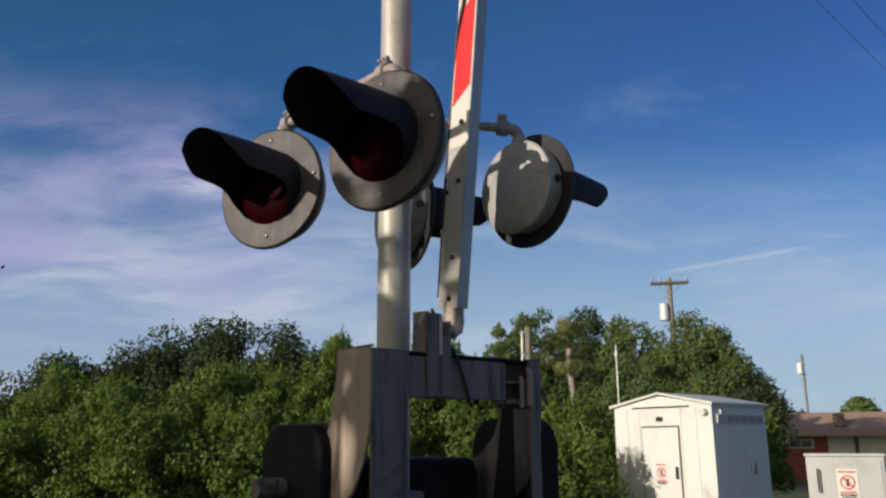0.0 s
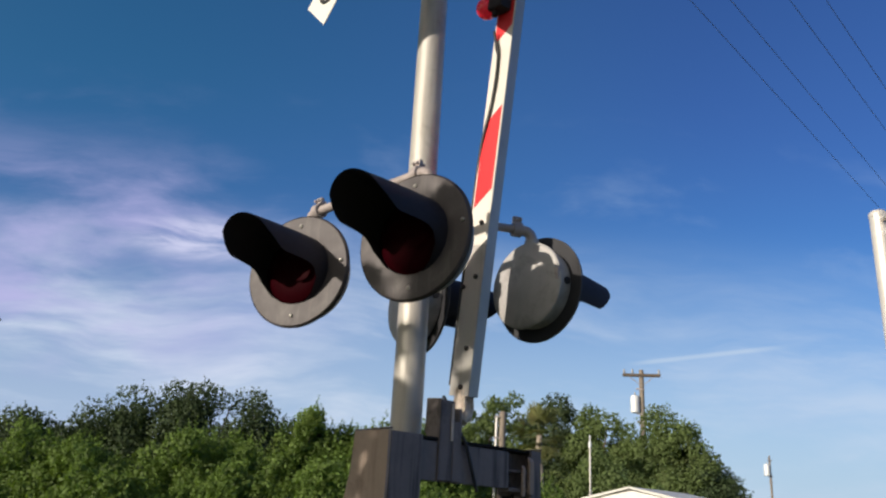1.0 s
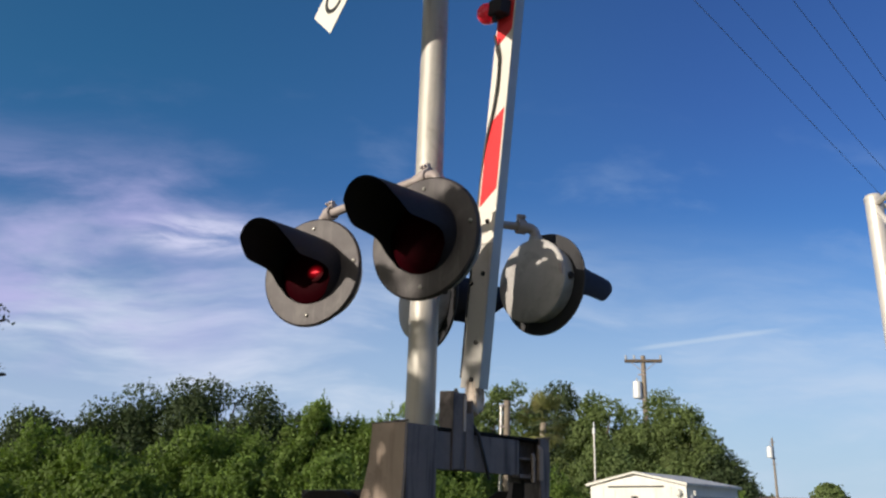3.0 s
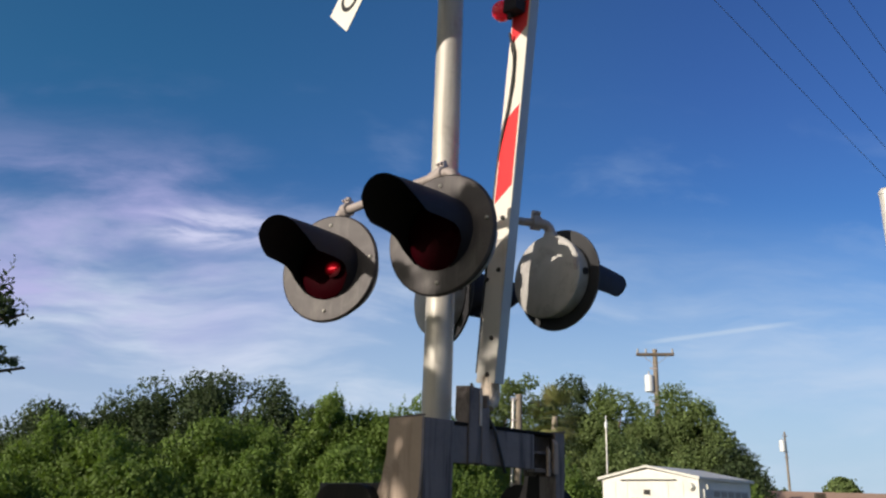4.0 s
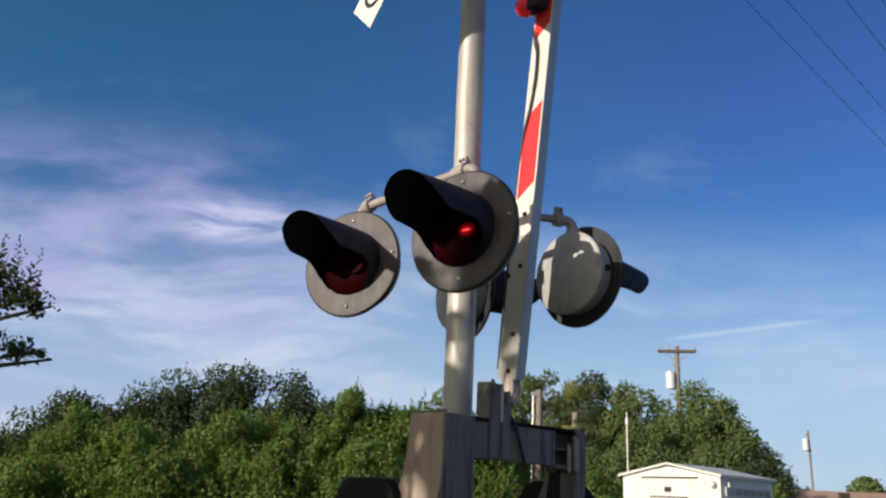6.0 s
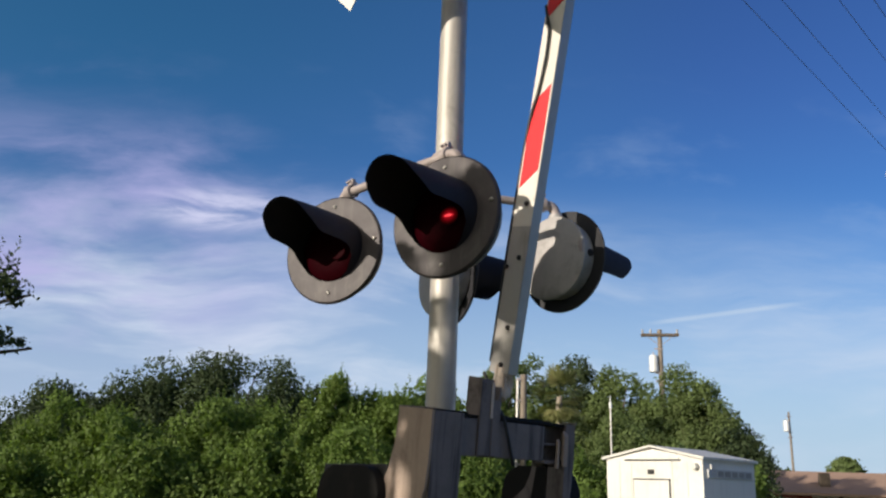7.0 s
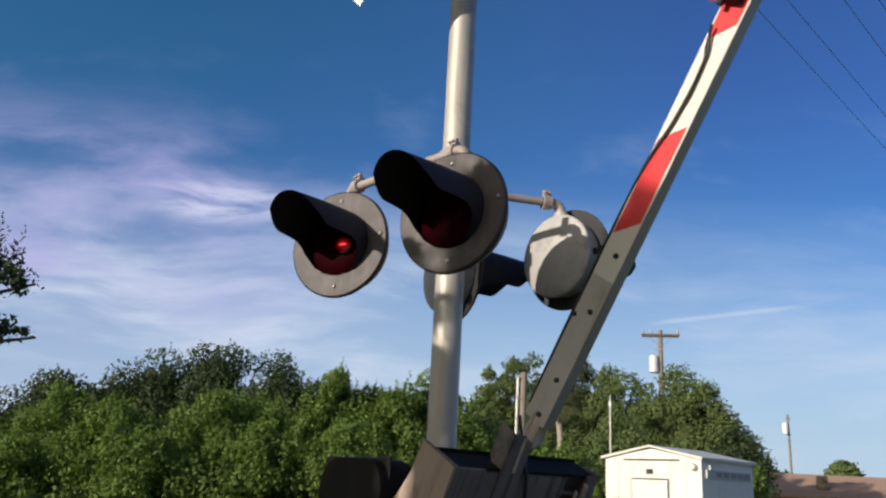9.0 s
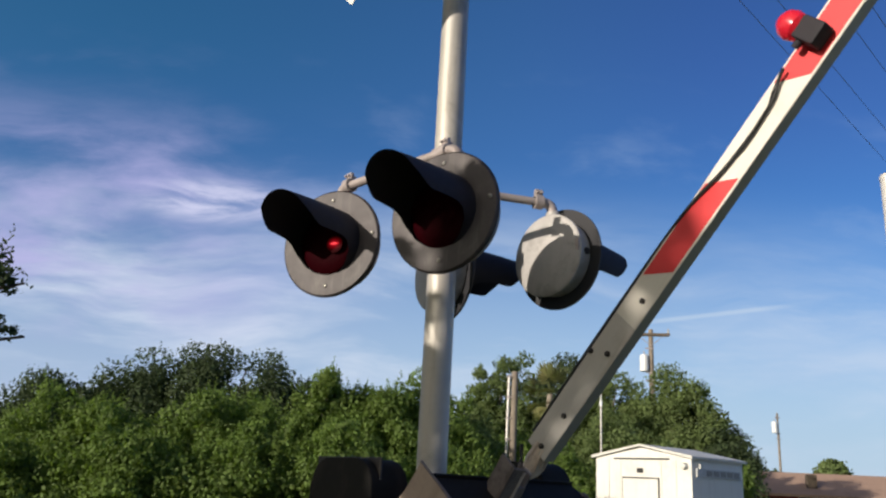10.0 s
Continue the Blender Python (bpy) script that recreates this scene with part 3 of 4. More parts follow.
gate_part("arm_bracket", bm, STEEL, "bent steel arm bracket")
# thin pale strip added as the lit edge of the bracket
bm = fresh()
box(bm, 0.2085, 0.2125, 0.058, 0.071, 1.87, 2.015, 0.0015)
gate_part("lit_bracket_edge", bm, KNUCKLE, "pale strip painted for the bracket's lit edge")
bm = fresh()
tube(bm, [(0.150, 0.165, 1.955), (0.140, 0.180, 1.98), (0.128, 0.187, 2.02), (0.130, 0.187, 2.10)], [0.020, 0.038, 0.040, 0.034], 16)
tube(bm, [(0.150, 0.12, 1.975), (0.150, 0.19, 1.975)], 0.018, 14)
for dy in (0.165, 0.187, 0.205):      # cast ribs of the knuckle
    tube(bm, [(0.155, dy, 1.965), (0.166, dy, 2.01), (0.160, dy, 2.09)], [0.007, 0.009, 0.008], 8)
gate_part("shear_knuckle", bm, KNUCKLE, "pale cast arm knuckle")

LEAN = radians(6.8)
ARM = Matrix.Translation((0.131, 0.161, 2.065)) @ Matrix.Rotation(LEAN, 4, "Y")      # foot of the boom, its length along z


def boom_part(name, bm, mat, label="", parent=None):
    bmesh.ops.transform(bm, matrix=SHIFT @ ARM, verts=bm.verts)
    return part(name, bm, mat, parent or gate, label)


HALF, THICK, LONG = 0.059, 0.052, 5.2
bm = fresh()
section = [(-HALF, 0), (HALF, 0), (HALF, THICK), (-HALF, THICK)], [(-HALF + .004, .004), (HALF - .004, .004), (HALF - .004, THICK - .004), (-HALF + .004, THICK - .004)]
ends = [[[bm.verts.new((x, y, z)) for x, y in ring] for ring in section] for z in (0.0, LONG)]
for i in range(4):      # a hollow box section, open at the ends
    j = (i + 1) % 4
    (o0, n0), (o1, n1) = ends
    for quad in ((o0[i], o0[j], o1[j], o1[i]), (n0[j], n0[i], n1[i], n1[j]), (o0[j], o0[i], n0[i], n0[j]), (o1[i], o1[j], n1[j], n1[i])):
        bm.faces.new(quad)
boom_part("boom", bm, ARM_EDGE, "hollow aluminium boom")
bm = fresh()
box(bm, -HALF + 0.001, HALF - 0.001, -0.0025, -0.0005, 0.64, LONG - 0.02)
boom_part("white_sheeting", bm, ARM_WHITE, "white reflective sheeting on the boom's face")
# lower sheeting: shade is part of its grey colour
bm = fresh()
box(bm, -HALF + 0.001, HALF - 0.001, -0.0022, -0.0005, 0.0, 0.638)
boom_part("shaded_sheeting", bm, ARM_SHADED, "grey stained sheeting at the boom's foot, shade put into its colour")
for k in range(6):
    z = 0.815 + 0.792 * k
    bm = fresh()
    w = HALF - 0.009
    slab(bm, [(-w, z), (w, z + 0.078), (w, min(z + 0.470, LONG - 0.03)), (-w, min(z + 0.392, LONG - 0.03))], -0.0045, -0.0025)
    boom_part("red_stripe", bm, ARM_RED, "slanted red reflective stripe")
for x, z in ((0.012, 0.035), (0.018, 0.195), (-0.050, 0.46), (0.020, 0.50), (0.015, 0.74)):
    bm = fresh()
    lathe(bm, [(0.011, 0), (0.011, 0.008), (0.006, 0.012), (0, 0.012)], 8, Matrix.Translation((x, -0.0035, z)) @ FRONT)
    boom_part("boom_bolt", bm, BOLT)


def arm_lamp(z):
    bm = fresh()
    box(bm, -0.055, 0.035, -0.075, -0.005, z - 0.035, z + 0.045, 0.008)
    tube(bm, [(-0.03, -0.045, z - 0.06), (-0.03, -0.045, z - 0.03)], 0.014)
    holder = boom_part("lamp_holder", bm, HOOD_IN, "black lamp holder")
    bm = fresh()
    lathe(bm, [(0.030, 0.0), (0.046, 0.012), (0.052, 0.035), (0.048, 0.060), (0.030, 0.082), (0, 0.090)], 28,
          Matrix.Translation((-0.05, -0.045, z)) @ Matrix.Rotation(radians(-90), 4, "Y"))
    boom_part("lamp_lens", bm, RED_LENS, "red round arm lamp lens")


RED_LENS = material("bright_red_lens", (0.55, 0.012, 0.03), 0.25, 0.0, 0.1, emission=(1.0, 0.02, 0.05), strength=0.12, bump=0.1, coat=0.5)
for z in (1.790, 3.30, 4.95):
    arm_lamp(z)
bm = fresh()
run = [(-HALF - 0.006, 0.004, 0.0), (-HALF - 0.007, -0.002, 0.5), (-HALF - 0.006, 0.002, 0.98), (-0.045, -0.010, 1.14), (-0.012, -0.012, 1.28),
       (0.0, -0.013, 1.44), (-0.006, -0.014, 1.56), (-0.03, -0.02, 1.62), (-0.032, -0.04, 1.68)]
pts = []
for a, b in zip(run, run[1:]):
    pts += [Vector(a).lerp(Vector(b), k / 4) for k in range(4)]
pts = [(pts[max(i - 1, 0)] + pts[i] + pts[min(i + 1, len(pts) - 1)]) / 3 for i in range(len(pts))]
tube(bm, pts, 0.0065, 8)
boom_part("lamp_cable", bm, CABLE, "black lamp cable clipped along the boom")
bm = fresh()
tube(bm, [p + Vector((0.004, -0.003, -0.03)) * (1 if 18 < i < 28 else 0.4) for i, p in enumerate(pts)][12:30], 0.0035, 6)
boom_part("lamp_wire", bm, CABLE)
bm = fresh()
tube(bm, [(0.085, 0.12, 2.06), (0.16, 0.125, 1.95), (0.214, 0.14, 1.86), (0.214, 0.17, 1.78), (0.212, 0.205, 1.69)], 0.007, 8)
gate_part("slack_cable", bm, CABLE, "slack black cable over the beam")


# ---- ground ----
def ground_z(x, y):
    d = math.hypot(x, y + 3)
    t = min(1.0, max(0.0, (d - 17) / 18))
    return -0.85 * t * t * (3 - 2 * t) + 0.05 * math.sin(x * 0.7) * math.sin(y * 0.5) * min(1.0, d / 8)


def ring_sheet():
    radii = [0.0] + [1.2 * 1.17 ** k for k in range(46)]
    sides, verts, faces = 96, [(0, -3, 0)], []
    for r in radii[1:]:
        for k in range(sides):
            a = 2 * math.pi * k / sides
            x, y = r * math.sin(a), r * math.cos(a) - 3
            verts.append((x, y, ground_z(x, y)))
    for k in range(sides):
        faces.append((0, 1 + (k + 1) % sides, 1 + k))
    for i in range(len(radii) - 2):
        for k in range(sides):
            j = (k + 1) % sides
            a, b = 1 + i * sides, 1 + (i + 1) * sides
            faces.append((a + k, a + j, b + j, b + k))
    me = bpy.data.meshes.new("ground")
    me.from_pydata(verts, [], faces)
    me.materials.append(GRASS_SOIL)
    return me


tagged(new("ground", ring_sheet()), "rough grassy ground with bare dry patches", "ground", "", "structure")


def strips(name, base, across, tip, mat):
    """Joined thin blades or leaves: arrays of base points, half-width vectors and tips, as folded rhombs."""
    count = len(base)
    mid = base * 0.5 + tip * 0.5
    verts = np.stack([base, mid + across, tip, mid - across], 1).reshape(-1, 3).astype(np.float32)
    me = bpy.data.meshes.new(name)
    me.vertices.add(count * 4)
    me.vertices.foreach_set("co", verts.ravel())
    me.loops.add(count * 4)
    me.loops.foreach_set("vertex_index", np.arange(count * 4, dtype=np.int32))
    me.polygons.add(count)
    me.polygons.foreach_set("loop_start", np.arange(0, count * 4, 4, dtype=np.int32))
    me.update(calc_edges=True)
    me.materials.append(mat)
    return me


rng = np.random.default_rng(7)


def unit(v):
    return v / np.maximum(1e-9, np.linalg.norm(v, axis=1, keepdims=True))


def grass(count, x0, x1, y0, y1, h):
    x, y = rng.uniform(x0, x1, count), rng.uniform(y0, y1, count)
    z = np.array([ground_z(a, b) for a, b in zip(x, y)]) - 0.02
    base = np.stack([x, y, z], 1)
    tip = base + np.stack([rng.normal(0, .3, count), rng.normal(0, .3, count), rng.uniform(.5, 1.2, count)], 1) * h
    ang = rng.uniform(0, np.pi, count)
    across = np.stack([np.cos(ang), np.sin(ang), 0 * ang], 1) * 0.008
    return base, across, tip


sets = [grass(26000, -14, 12, 2.5, 14, 0.28), grass(9000, -9, 9, -2, 4, 0.16)]
tagged(new("grass", strips("grass", *[np.concatenate([s[i] for s in sets]) for i in range(3)], GRASS_BLADE)),
       "tall dry green and yellow grass tufts", "grass", "", "stuff")


# ---- trees ----
def leaf_cloud(lobes, count, size, flat=0.75, droop=0.25, shell=0.55, gaps=0.13):
    """Leaves round lumpy lobes (x, y, z, radius): dense near each lobe's skin, thinned by noise so that gaps stay open."""
    vol = np.array([r ** 2.2 for *_, r in lobes])
    share = rng.choice(len(lobes), int(count * (1.2 + 1.3 * gaps)), p=vol / vol.sum())
    L = np.array(lobes)[share]
    d = unit(rng.normal(size=(len(share), 3)))
    rad = (shell + (1.08 - shell) * rng.random(len(share)) ** 0.6)
    bumps = 1 + 0.16 * np.sin(d[:, 0] * 7 + L[:, 0] * 3) * np.sin(d[:, 2] * 6 + L[:, 1]) + 0.12 * np.sin(d[:, 1] * 13 + L[:, 2] * 5)
    p = L[:, :3] + d * (L[:, 3] * rad * bumps)[:, None] * np.array([1, 1, flat])
    # twig clumps: pull leaves towards random centres
    g = 0.45 * L[:, 3:4].clip(0.3, 1.2)
    cell = np.round(p / g + rng.normal(0, .12, p.shape)) * g
    h = np.sin(cell[:, 0] * 12.98 + cell[:, 1] * 78.23 + cell[:, 2] * 37.7) * 43758.5
    keep = (h - np.floor(h)) > gaps
    p = p + (cell - p) * 0.16
    p, d = p[keep][:count], d[keep][:count]
    c = len(p)
    out = unit(d + rng.normal(0, .55, (c, 3)))
    long = unit(np.cross(out, rng.normal(size=(c, 3))) + np.array([0, 0, -droop]))
    s = size * rng.uniform(.6, 1.35, (c, 1))
    side = unit(np.cross(long, out)) * s * 0.30
    return p - long * s * .5, side, p + long * s * .5


def sprigs(lobes, many, size, seed):
    """Upright leafy shoots that stand out of a shrub's top."""
    g = np.random.default_rng(seed)
    base, side, tip = [], [], []
    tops = sorted(lobes, key=lambda l: -l[2] - 0.5 * l[3])[:max(6, len(lobes) // 2)]
    for k in range(many):
        lx, ly, lz, lr = tops[g.integers(len(tops))]
        a, q = g.uniform(0, 2 * np.pi), math.sqrt(g.random()) * 0.8
        root = np.array([lx + lr * q * math.cos(a), ly + lr * q * math.sin(a), lz + lr * 0.7 * math.sqrt(1 - q * q)])
        lean = np.array([g.normal(0, .22), g.normal(0, .22), 1.0])
        tall = g.uniform(0.12, 0.34)
        for j in range(16):
            p = root + lean * tall * j / 15
            d = np.array([g.normal(), g.normal(), 0.7])
            d /= np.linalg.norm(d)
            s = size * (1.1 - 0.5 * j / 15)
            w = np.cross(d, g.normal(size=3))
            base.append(p), tip.append(p + d * s), side.append(w / np.linalg.norm(w) * s * 0.26)
    return np.array(base), np.array(side), np.array(tip)


def limb_points(a, b, sag, steps=7):
    a, b = Vector(a), Vector(b)
    return [a.lerp(b, k / steps) + Vector((0.10 * math.sin(k * 2.1 + a.x), 0.10 * math.cos(k * 1.7 + a.y), sag * math.sin(math.pi * k / steps))) * min(1.0, k) for k in range(steps + 1)]


def tree(name, label, category, x, y, lobes, count, size, mat, trunk=0.16, fork=0.45, group="", flat=0.8, ground_at=None, shell=0.55, droop=0.25, gaps=0.13, shoots=0, openings=()):
    z0 = ground_z(x, y) if ground_at is None else ground_at
    root = thing(name, label, category, Matrix.Translation((x, y, z0)), group)
    top = max(l[2] for l in lobes)
    bm = fresh()
    forks = Vector((0.1, 0.05, top * fork))
    tube(bm, [(0, 0, -0.15), (0.02, 0, top * fork * 0.4), forks], [trunk * 1.35, trunk, trunk * 0.85], 10)
    for lx, ly, lz, lr in lobes[:9]:
        pts = limb_points(forks - Vector((0, 0, 0.1)), (lx, ly, lz), 0.12)
        tube(bm, pts, [trunk * (0.55 - 0.47 * k / (len(pts) - 1)) for k in range(len(pts))], 7)
    part("trunk", bm, BARK, root, "grey-brown forked trunk")
    leaves = leaf_cloud(lobes, count, size, flat, droop, shell, gaps)
    if shoots:
        leaves = [np.concatenate(pair) for pair in zip(leaves, sprigs(lobes, shoots, size, len(lobes) + int(100 * abs(x))))]
    for spot, wide in openings:      # gaps cut through the crown along the sun's rays, to light a chosen spot
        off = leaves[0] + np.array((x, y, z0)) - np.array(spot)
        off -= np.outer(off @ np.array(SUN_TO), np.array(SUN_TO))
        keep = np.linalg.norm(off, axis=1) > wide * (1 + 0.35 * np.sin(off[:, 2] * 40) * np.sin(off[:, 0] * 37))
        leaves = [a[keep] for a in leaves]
    part("crown", strips("crown", *leaves, mat), mat, root)
    return root


def lobes_of(width, depth, height, low, many, seed, r=(0.45, 0.95)):
    g = np.random.default_rng(seed)
    out = []
    for k in range(many):
        a, q = g.uniform(0, 2 * np.pi), math.sqrt(g.random())
        lx, ly = width / 2 * q * math.cos(a), depth / 2 * q * math.sin(a)
        edge = 1 - 0.55 * q * q
        out.append((lx, ly, low + (height * edge - low) * g.uniform(0.25, 1.0) ** 0.7, g.uniform(*r)))
    return out


# dark oaks at the back
for i, (x, y, h, w, seed) in enumerate(((-11.6, 19.6, 2.9, 3.0, 1), (-9.9, 20.0, 4.15, 3.2, 2), (-9.0, 20.9, 4.6, 3.4, 8), (-7.2, 21.6, 5.1, 3.4, 9), (-8.0, 20.6, 4.9, 3.4, 3), (-6.3, 21.0, 5.5, 3.4, 4),
                                        (-4.7, 21.3, 6.0, 3.0, 5), (-3.4, 21.6, 5.2, 2.2, 6), (-14.2, 20.5, 2.4, 3.0, 7))):
    tree("oak", "dark green oak tree in the back row", "tree", x, y, lobes_of(w + 1.3, 2.4, h - 0.10, 0.9, 90, seed, (0.42, 0.76)), 44000, 0.10, LEAF_DARK, 0.15, 0.4, "back oaks", ground_at=ground_z(x, y), gaps=0.05, shoots=30)
# bright shrubs in front
for i, (x, y, h, w, seed) in enumerate(((-8.6, 12.6, 2.6, 3.2, 11), (-6.9, 12.9, 2.9, 2.8, 12), (-5.3, 13.0, 2.95, 2.6, 13), (-3.9, 13.2, 3.05, 2.4, 14),
                                        (-2.5, 13.5, 3.15, 2.2, 15), (-1.35, 13.7, 3.75, 1.7, 16), (-0.15, 13.8, 3.85, 1.7, 17), (1.1, 14.0, 3.70, 1.5, 18),
                                        (-0.8, 14.3, 3.75, 1.6, 24), (-3.3, 14.6, 3.25, 2.0, 25), (0.5, 14.6, 3.95, 1.8, 26), (-1.8, 14.2, 3.12, 1.3, 27), (-4.6, 10.8, 2.2, 2.2, 19), (-6.6, 10.6, 1.9, 2.4, 20), (-2.6, 11.2, 2.3, 2.2, 21), (-0.8, 11.4, 2.5, 2.0, 22), (1.0, 11.8, 2.2, 2.0, 23))):
    tree("shrub", "bright green leafy shrub in rough grass", "shrub", x, y, lobes_of(w + 0.4, 1.9, h - 0.02, 0.3, 90, seed, (0.16, 0.36)), 26000, 0.075, LEAF_BRIGHT, 0.06, 0.25, "front shrubs", droop=-0.35, shoots=110)
# mixed trees behind the hut
for i, (x, y, h, w, seed, mat) in enumerate(((5.5, 39.22, 8.65, 3.0, 31, LEAF_MID), (7.15, 40.12, 9.3, 3.6, 32, LEAF_MID),
                                             (9.4, 39.22, 8.83, 3.6, 33, LEAF_DARK), (11.5, 38.02, 8.68, 3.9, 34, LEAF_MID), (13.6, 37.12, 8.37, 4.5, 35, LEAF_MID), (15.4, 36.22, 7.56, 3.3, 36, LEAF_MID), (16.15, 35.47, 6.28, 1.95, 37, LEAF_DARK))):
    tree("tree", "broad mixed green tree behind the hut", "tree", x, y, lobes_of(w + 1.05, 3.6, h + 0.5, 1.2, 100, seed, (0.40, 0.80) if i else (0.32, 0.62)), 36000, 0.15, mat, 0.22, 0.4,
         "trees behind the hut", shoots=60, gaps=0.13 if i else 0.20)
for i, (x, y, h, w, seed) in enumerate(((3.0, 16.6, 3.1, 2.2, 41), (5.5, 16.4, 3.75, 2.2, 42), (6.8, 16.4, 3.3, 1.9, 43), (7.45, 14.3, 2.65, 0.9, 44), (3.45, 13.3, 2.7, 1.5, 48), (1.9, 15.2, 2.9, 1.8, 45), (6.45, 12.6, 2.1, 0.6, 46), (2.6, 11.0, 1.8, 1.6, 47))):
    tree("shrub", "light green bush near the hut", "shrub", x, y, lobes_of(w, 1.8, h - 0.1, 0.3, 44, seed, (0.22, 0.44) if w > 1 else (0.16, 0.30)), 16000 if w > 1 else 9000, 0.085, LEAF_MID if i in (1, 2, 5) else LEAF_BRIGHT,
         0.06, 0.25, "bushes near the hut", droop=-0.2, shoots=60)


def palm(x, y, height, spread):
    root = thing("cabbage_palm", "cabbage palm with a ragged fan crown", "palm tree", Matrix.Translation((x, y, ground_z(x, y))))
    bm = fresh()
    tube(bm, [(0.05 * math.sin(k), 0.03 * math.cos(k), -0.1 + (height + 0.1) * k / 12) for k in range(13)], [0.125 + 0.012 * (k % 2) for k in range(13)], 12)
    part("trunk", bm, PALM_BARK, root, "ringed grey palm trunk")
    base, across, tip = [], [], []
    g = np.random.default_rng(5)
    for k in range(44):
        a, e = g.uniform(0, 2 * np.pi), g.uniform(-1.05, 1.35)
        d = np.array([math.cos(a) * math.cos(e), math.sin(a) * math.cos(e), math.sin(e)])
        stem = np.array([0, 0, height]) + d * spread * g.uniform(0.45, 0.6)
        side = unit(np.cross(d, [0, 0, 1.0])[None])[0]
        nor = np.cross(side, d)
        for f in range(26):
            th = radians(-105 + 210 * f / 25)
            w = d * math.cos(th) + side * math.sin(th) + nor * 0.12 * math.sin(f * 2.0)
            end = stem + w * spread * 0.42 * (0.75 + 0.25 * math.cos(th)) + np.array([0, 0, -0.07 * abs(math.sin(th))])
            base.append(stem), tip.append(end), across.append(np.cross(w, nor) * 0.030)
        base.append(np.array([0, 0, height - 0.1])), tip.append(stem), across.append(side * 0.012)
    part("crown", strips("crown", np.array(base), np.array(across), np.array(tip), LEAF_PALM), LEAF_PALM, root, "fan-shaped green and tan fronds")


palm(7.12, 32.02, 6.42, 1.6)

# a tree beside the camera's left, one leafy branch hangs into view
near_lobes = [(1.93, 0.33, 3.11, 0.16), (1.72, 0.30, 3.16, 0.22), (2.00, 0.38, 2.63, 0.11), (1.82, 0.35, 2.67, 0.16), (1.48, 0.30, 3.30, 0.28), (1.42, 0.30, 2.80, 0.28),
              (0.9, 0.1, 3.0, 0.5), (0.3, 0, 3.1, 0.6), (-0.6, 0.3, 3.0, 0.6), (-0.2, -0.7, 2.8, 0.6), (0.6, -0.5, 3.0, 0.5), (-0.9, -0.4, 3.1, 0.5)]
tree("oak", "oak with dark drooping leafy branches", "tree", -5.55, 3.45, near_lobes, 15000, 0.058, LEAF_DARK, 0.14, 0.5, shell=0.10, gaps=0.30, shoots=36, ground_at=ground_z(-5.55, 3.45) - 0.05)
# unseen roadside trees towards the sun, placed so that their leaves throw the dappled shade
# spots on gate, mast and light that the cut crowns leave sunlit
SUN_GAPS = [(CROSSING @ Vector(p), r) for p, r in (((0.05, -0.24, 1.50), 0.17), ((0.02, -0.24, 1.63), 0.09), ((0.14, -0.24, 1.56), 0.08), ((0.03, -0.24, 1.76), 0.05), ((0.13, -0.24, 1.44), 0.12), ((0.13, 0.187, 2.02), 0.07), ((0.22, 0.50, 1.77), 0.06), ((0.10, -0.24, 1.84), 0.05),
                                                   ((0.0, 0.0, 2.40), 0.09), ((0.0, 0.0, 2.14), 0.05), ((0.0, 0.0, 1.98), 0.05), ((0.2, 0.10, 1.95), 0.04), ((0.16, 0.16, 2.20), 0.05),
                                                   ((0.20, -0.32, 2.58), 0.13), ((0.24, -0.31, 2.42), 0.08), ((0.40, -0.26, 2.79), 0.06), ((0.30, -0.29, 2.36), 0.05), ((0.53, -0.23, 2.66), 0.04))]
for x, y, h, w, seed in ((-7.15, -4.8, 4.55, 2.6, 51), (-7.67, -6.16, 4.8, 2.8, 52), (-9.3, -6.51, 5.25, 3.0, 53), (-9.79, -8.68, 5.6, 3.4, 54), (-7.42, -3.37, 4.2, 2.2, 55), (-7.34, -5.88, 5.05, 1.7, 56)):
    tree("shade_tree", "leafy roadside tree with an open crown", "tree", x, y, lobes_of(w, w, h, 0.9, 34, seed, (0.28, 0.55)), 15000, 0.12, LEAF_MID, 0.12, 0.4, "roadside trees", gaps=0.41, openings=SUN_GAPS)
# unseen low tree, added with clumps up-sun of the gate mechanism to shade it
shade = [CROSSING @ Vector(p) + SUN_TO * 7.0 + Vector((6.0, 4.3, 0)) for p in ((-0.25, -0.25, 1.42), (-0.20, 0.10, 1.40), (-0.05, 0.72, 1.48), (-0.30, 0.50, 1.30), (-0.30, -0.45, 1.20))]
tree("shade_tree", "unseen low tree, its leaf clumps added to shade the gate mechanism", "tree", -6.0, -4.3, [(q.x, q.y, q.z, 0.28) for q in shade], 3600, 0.09, LEAF_MID, 0.07, 0.5, "roadside trees", shell=0.2, gaps=0.05, ground_at=0.0, openings=SUN_GAPS)
# unseen young tree nearer by: added twigs shade parts of mast, lights and yoke
twigs = []
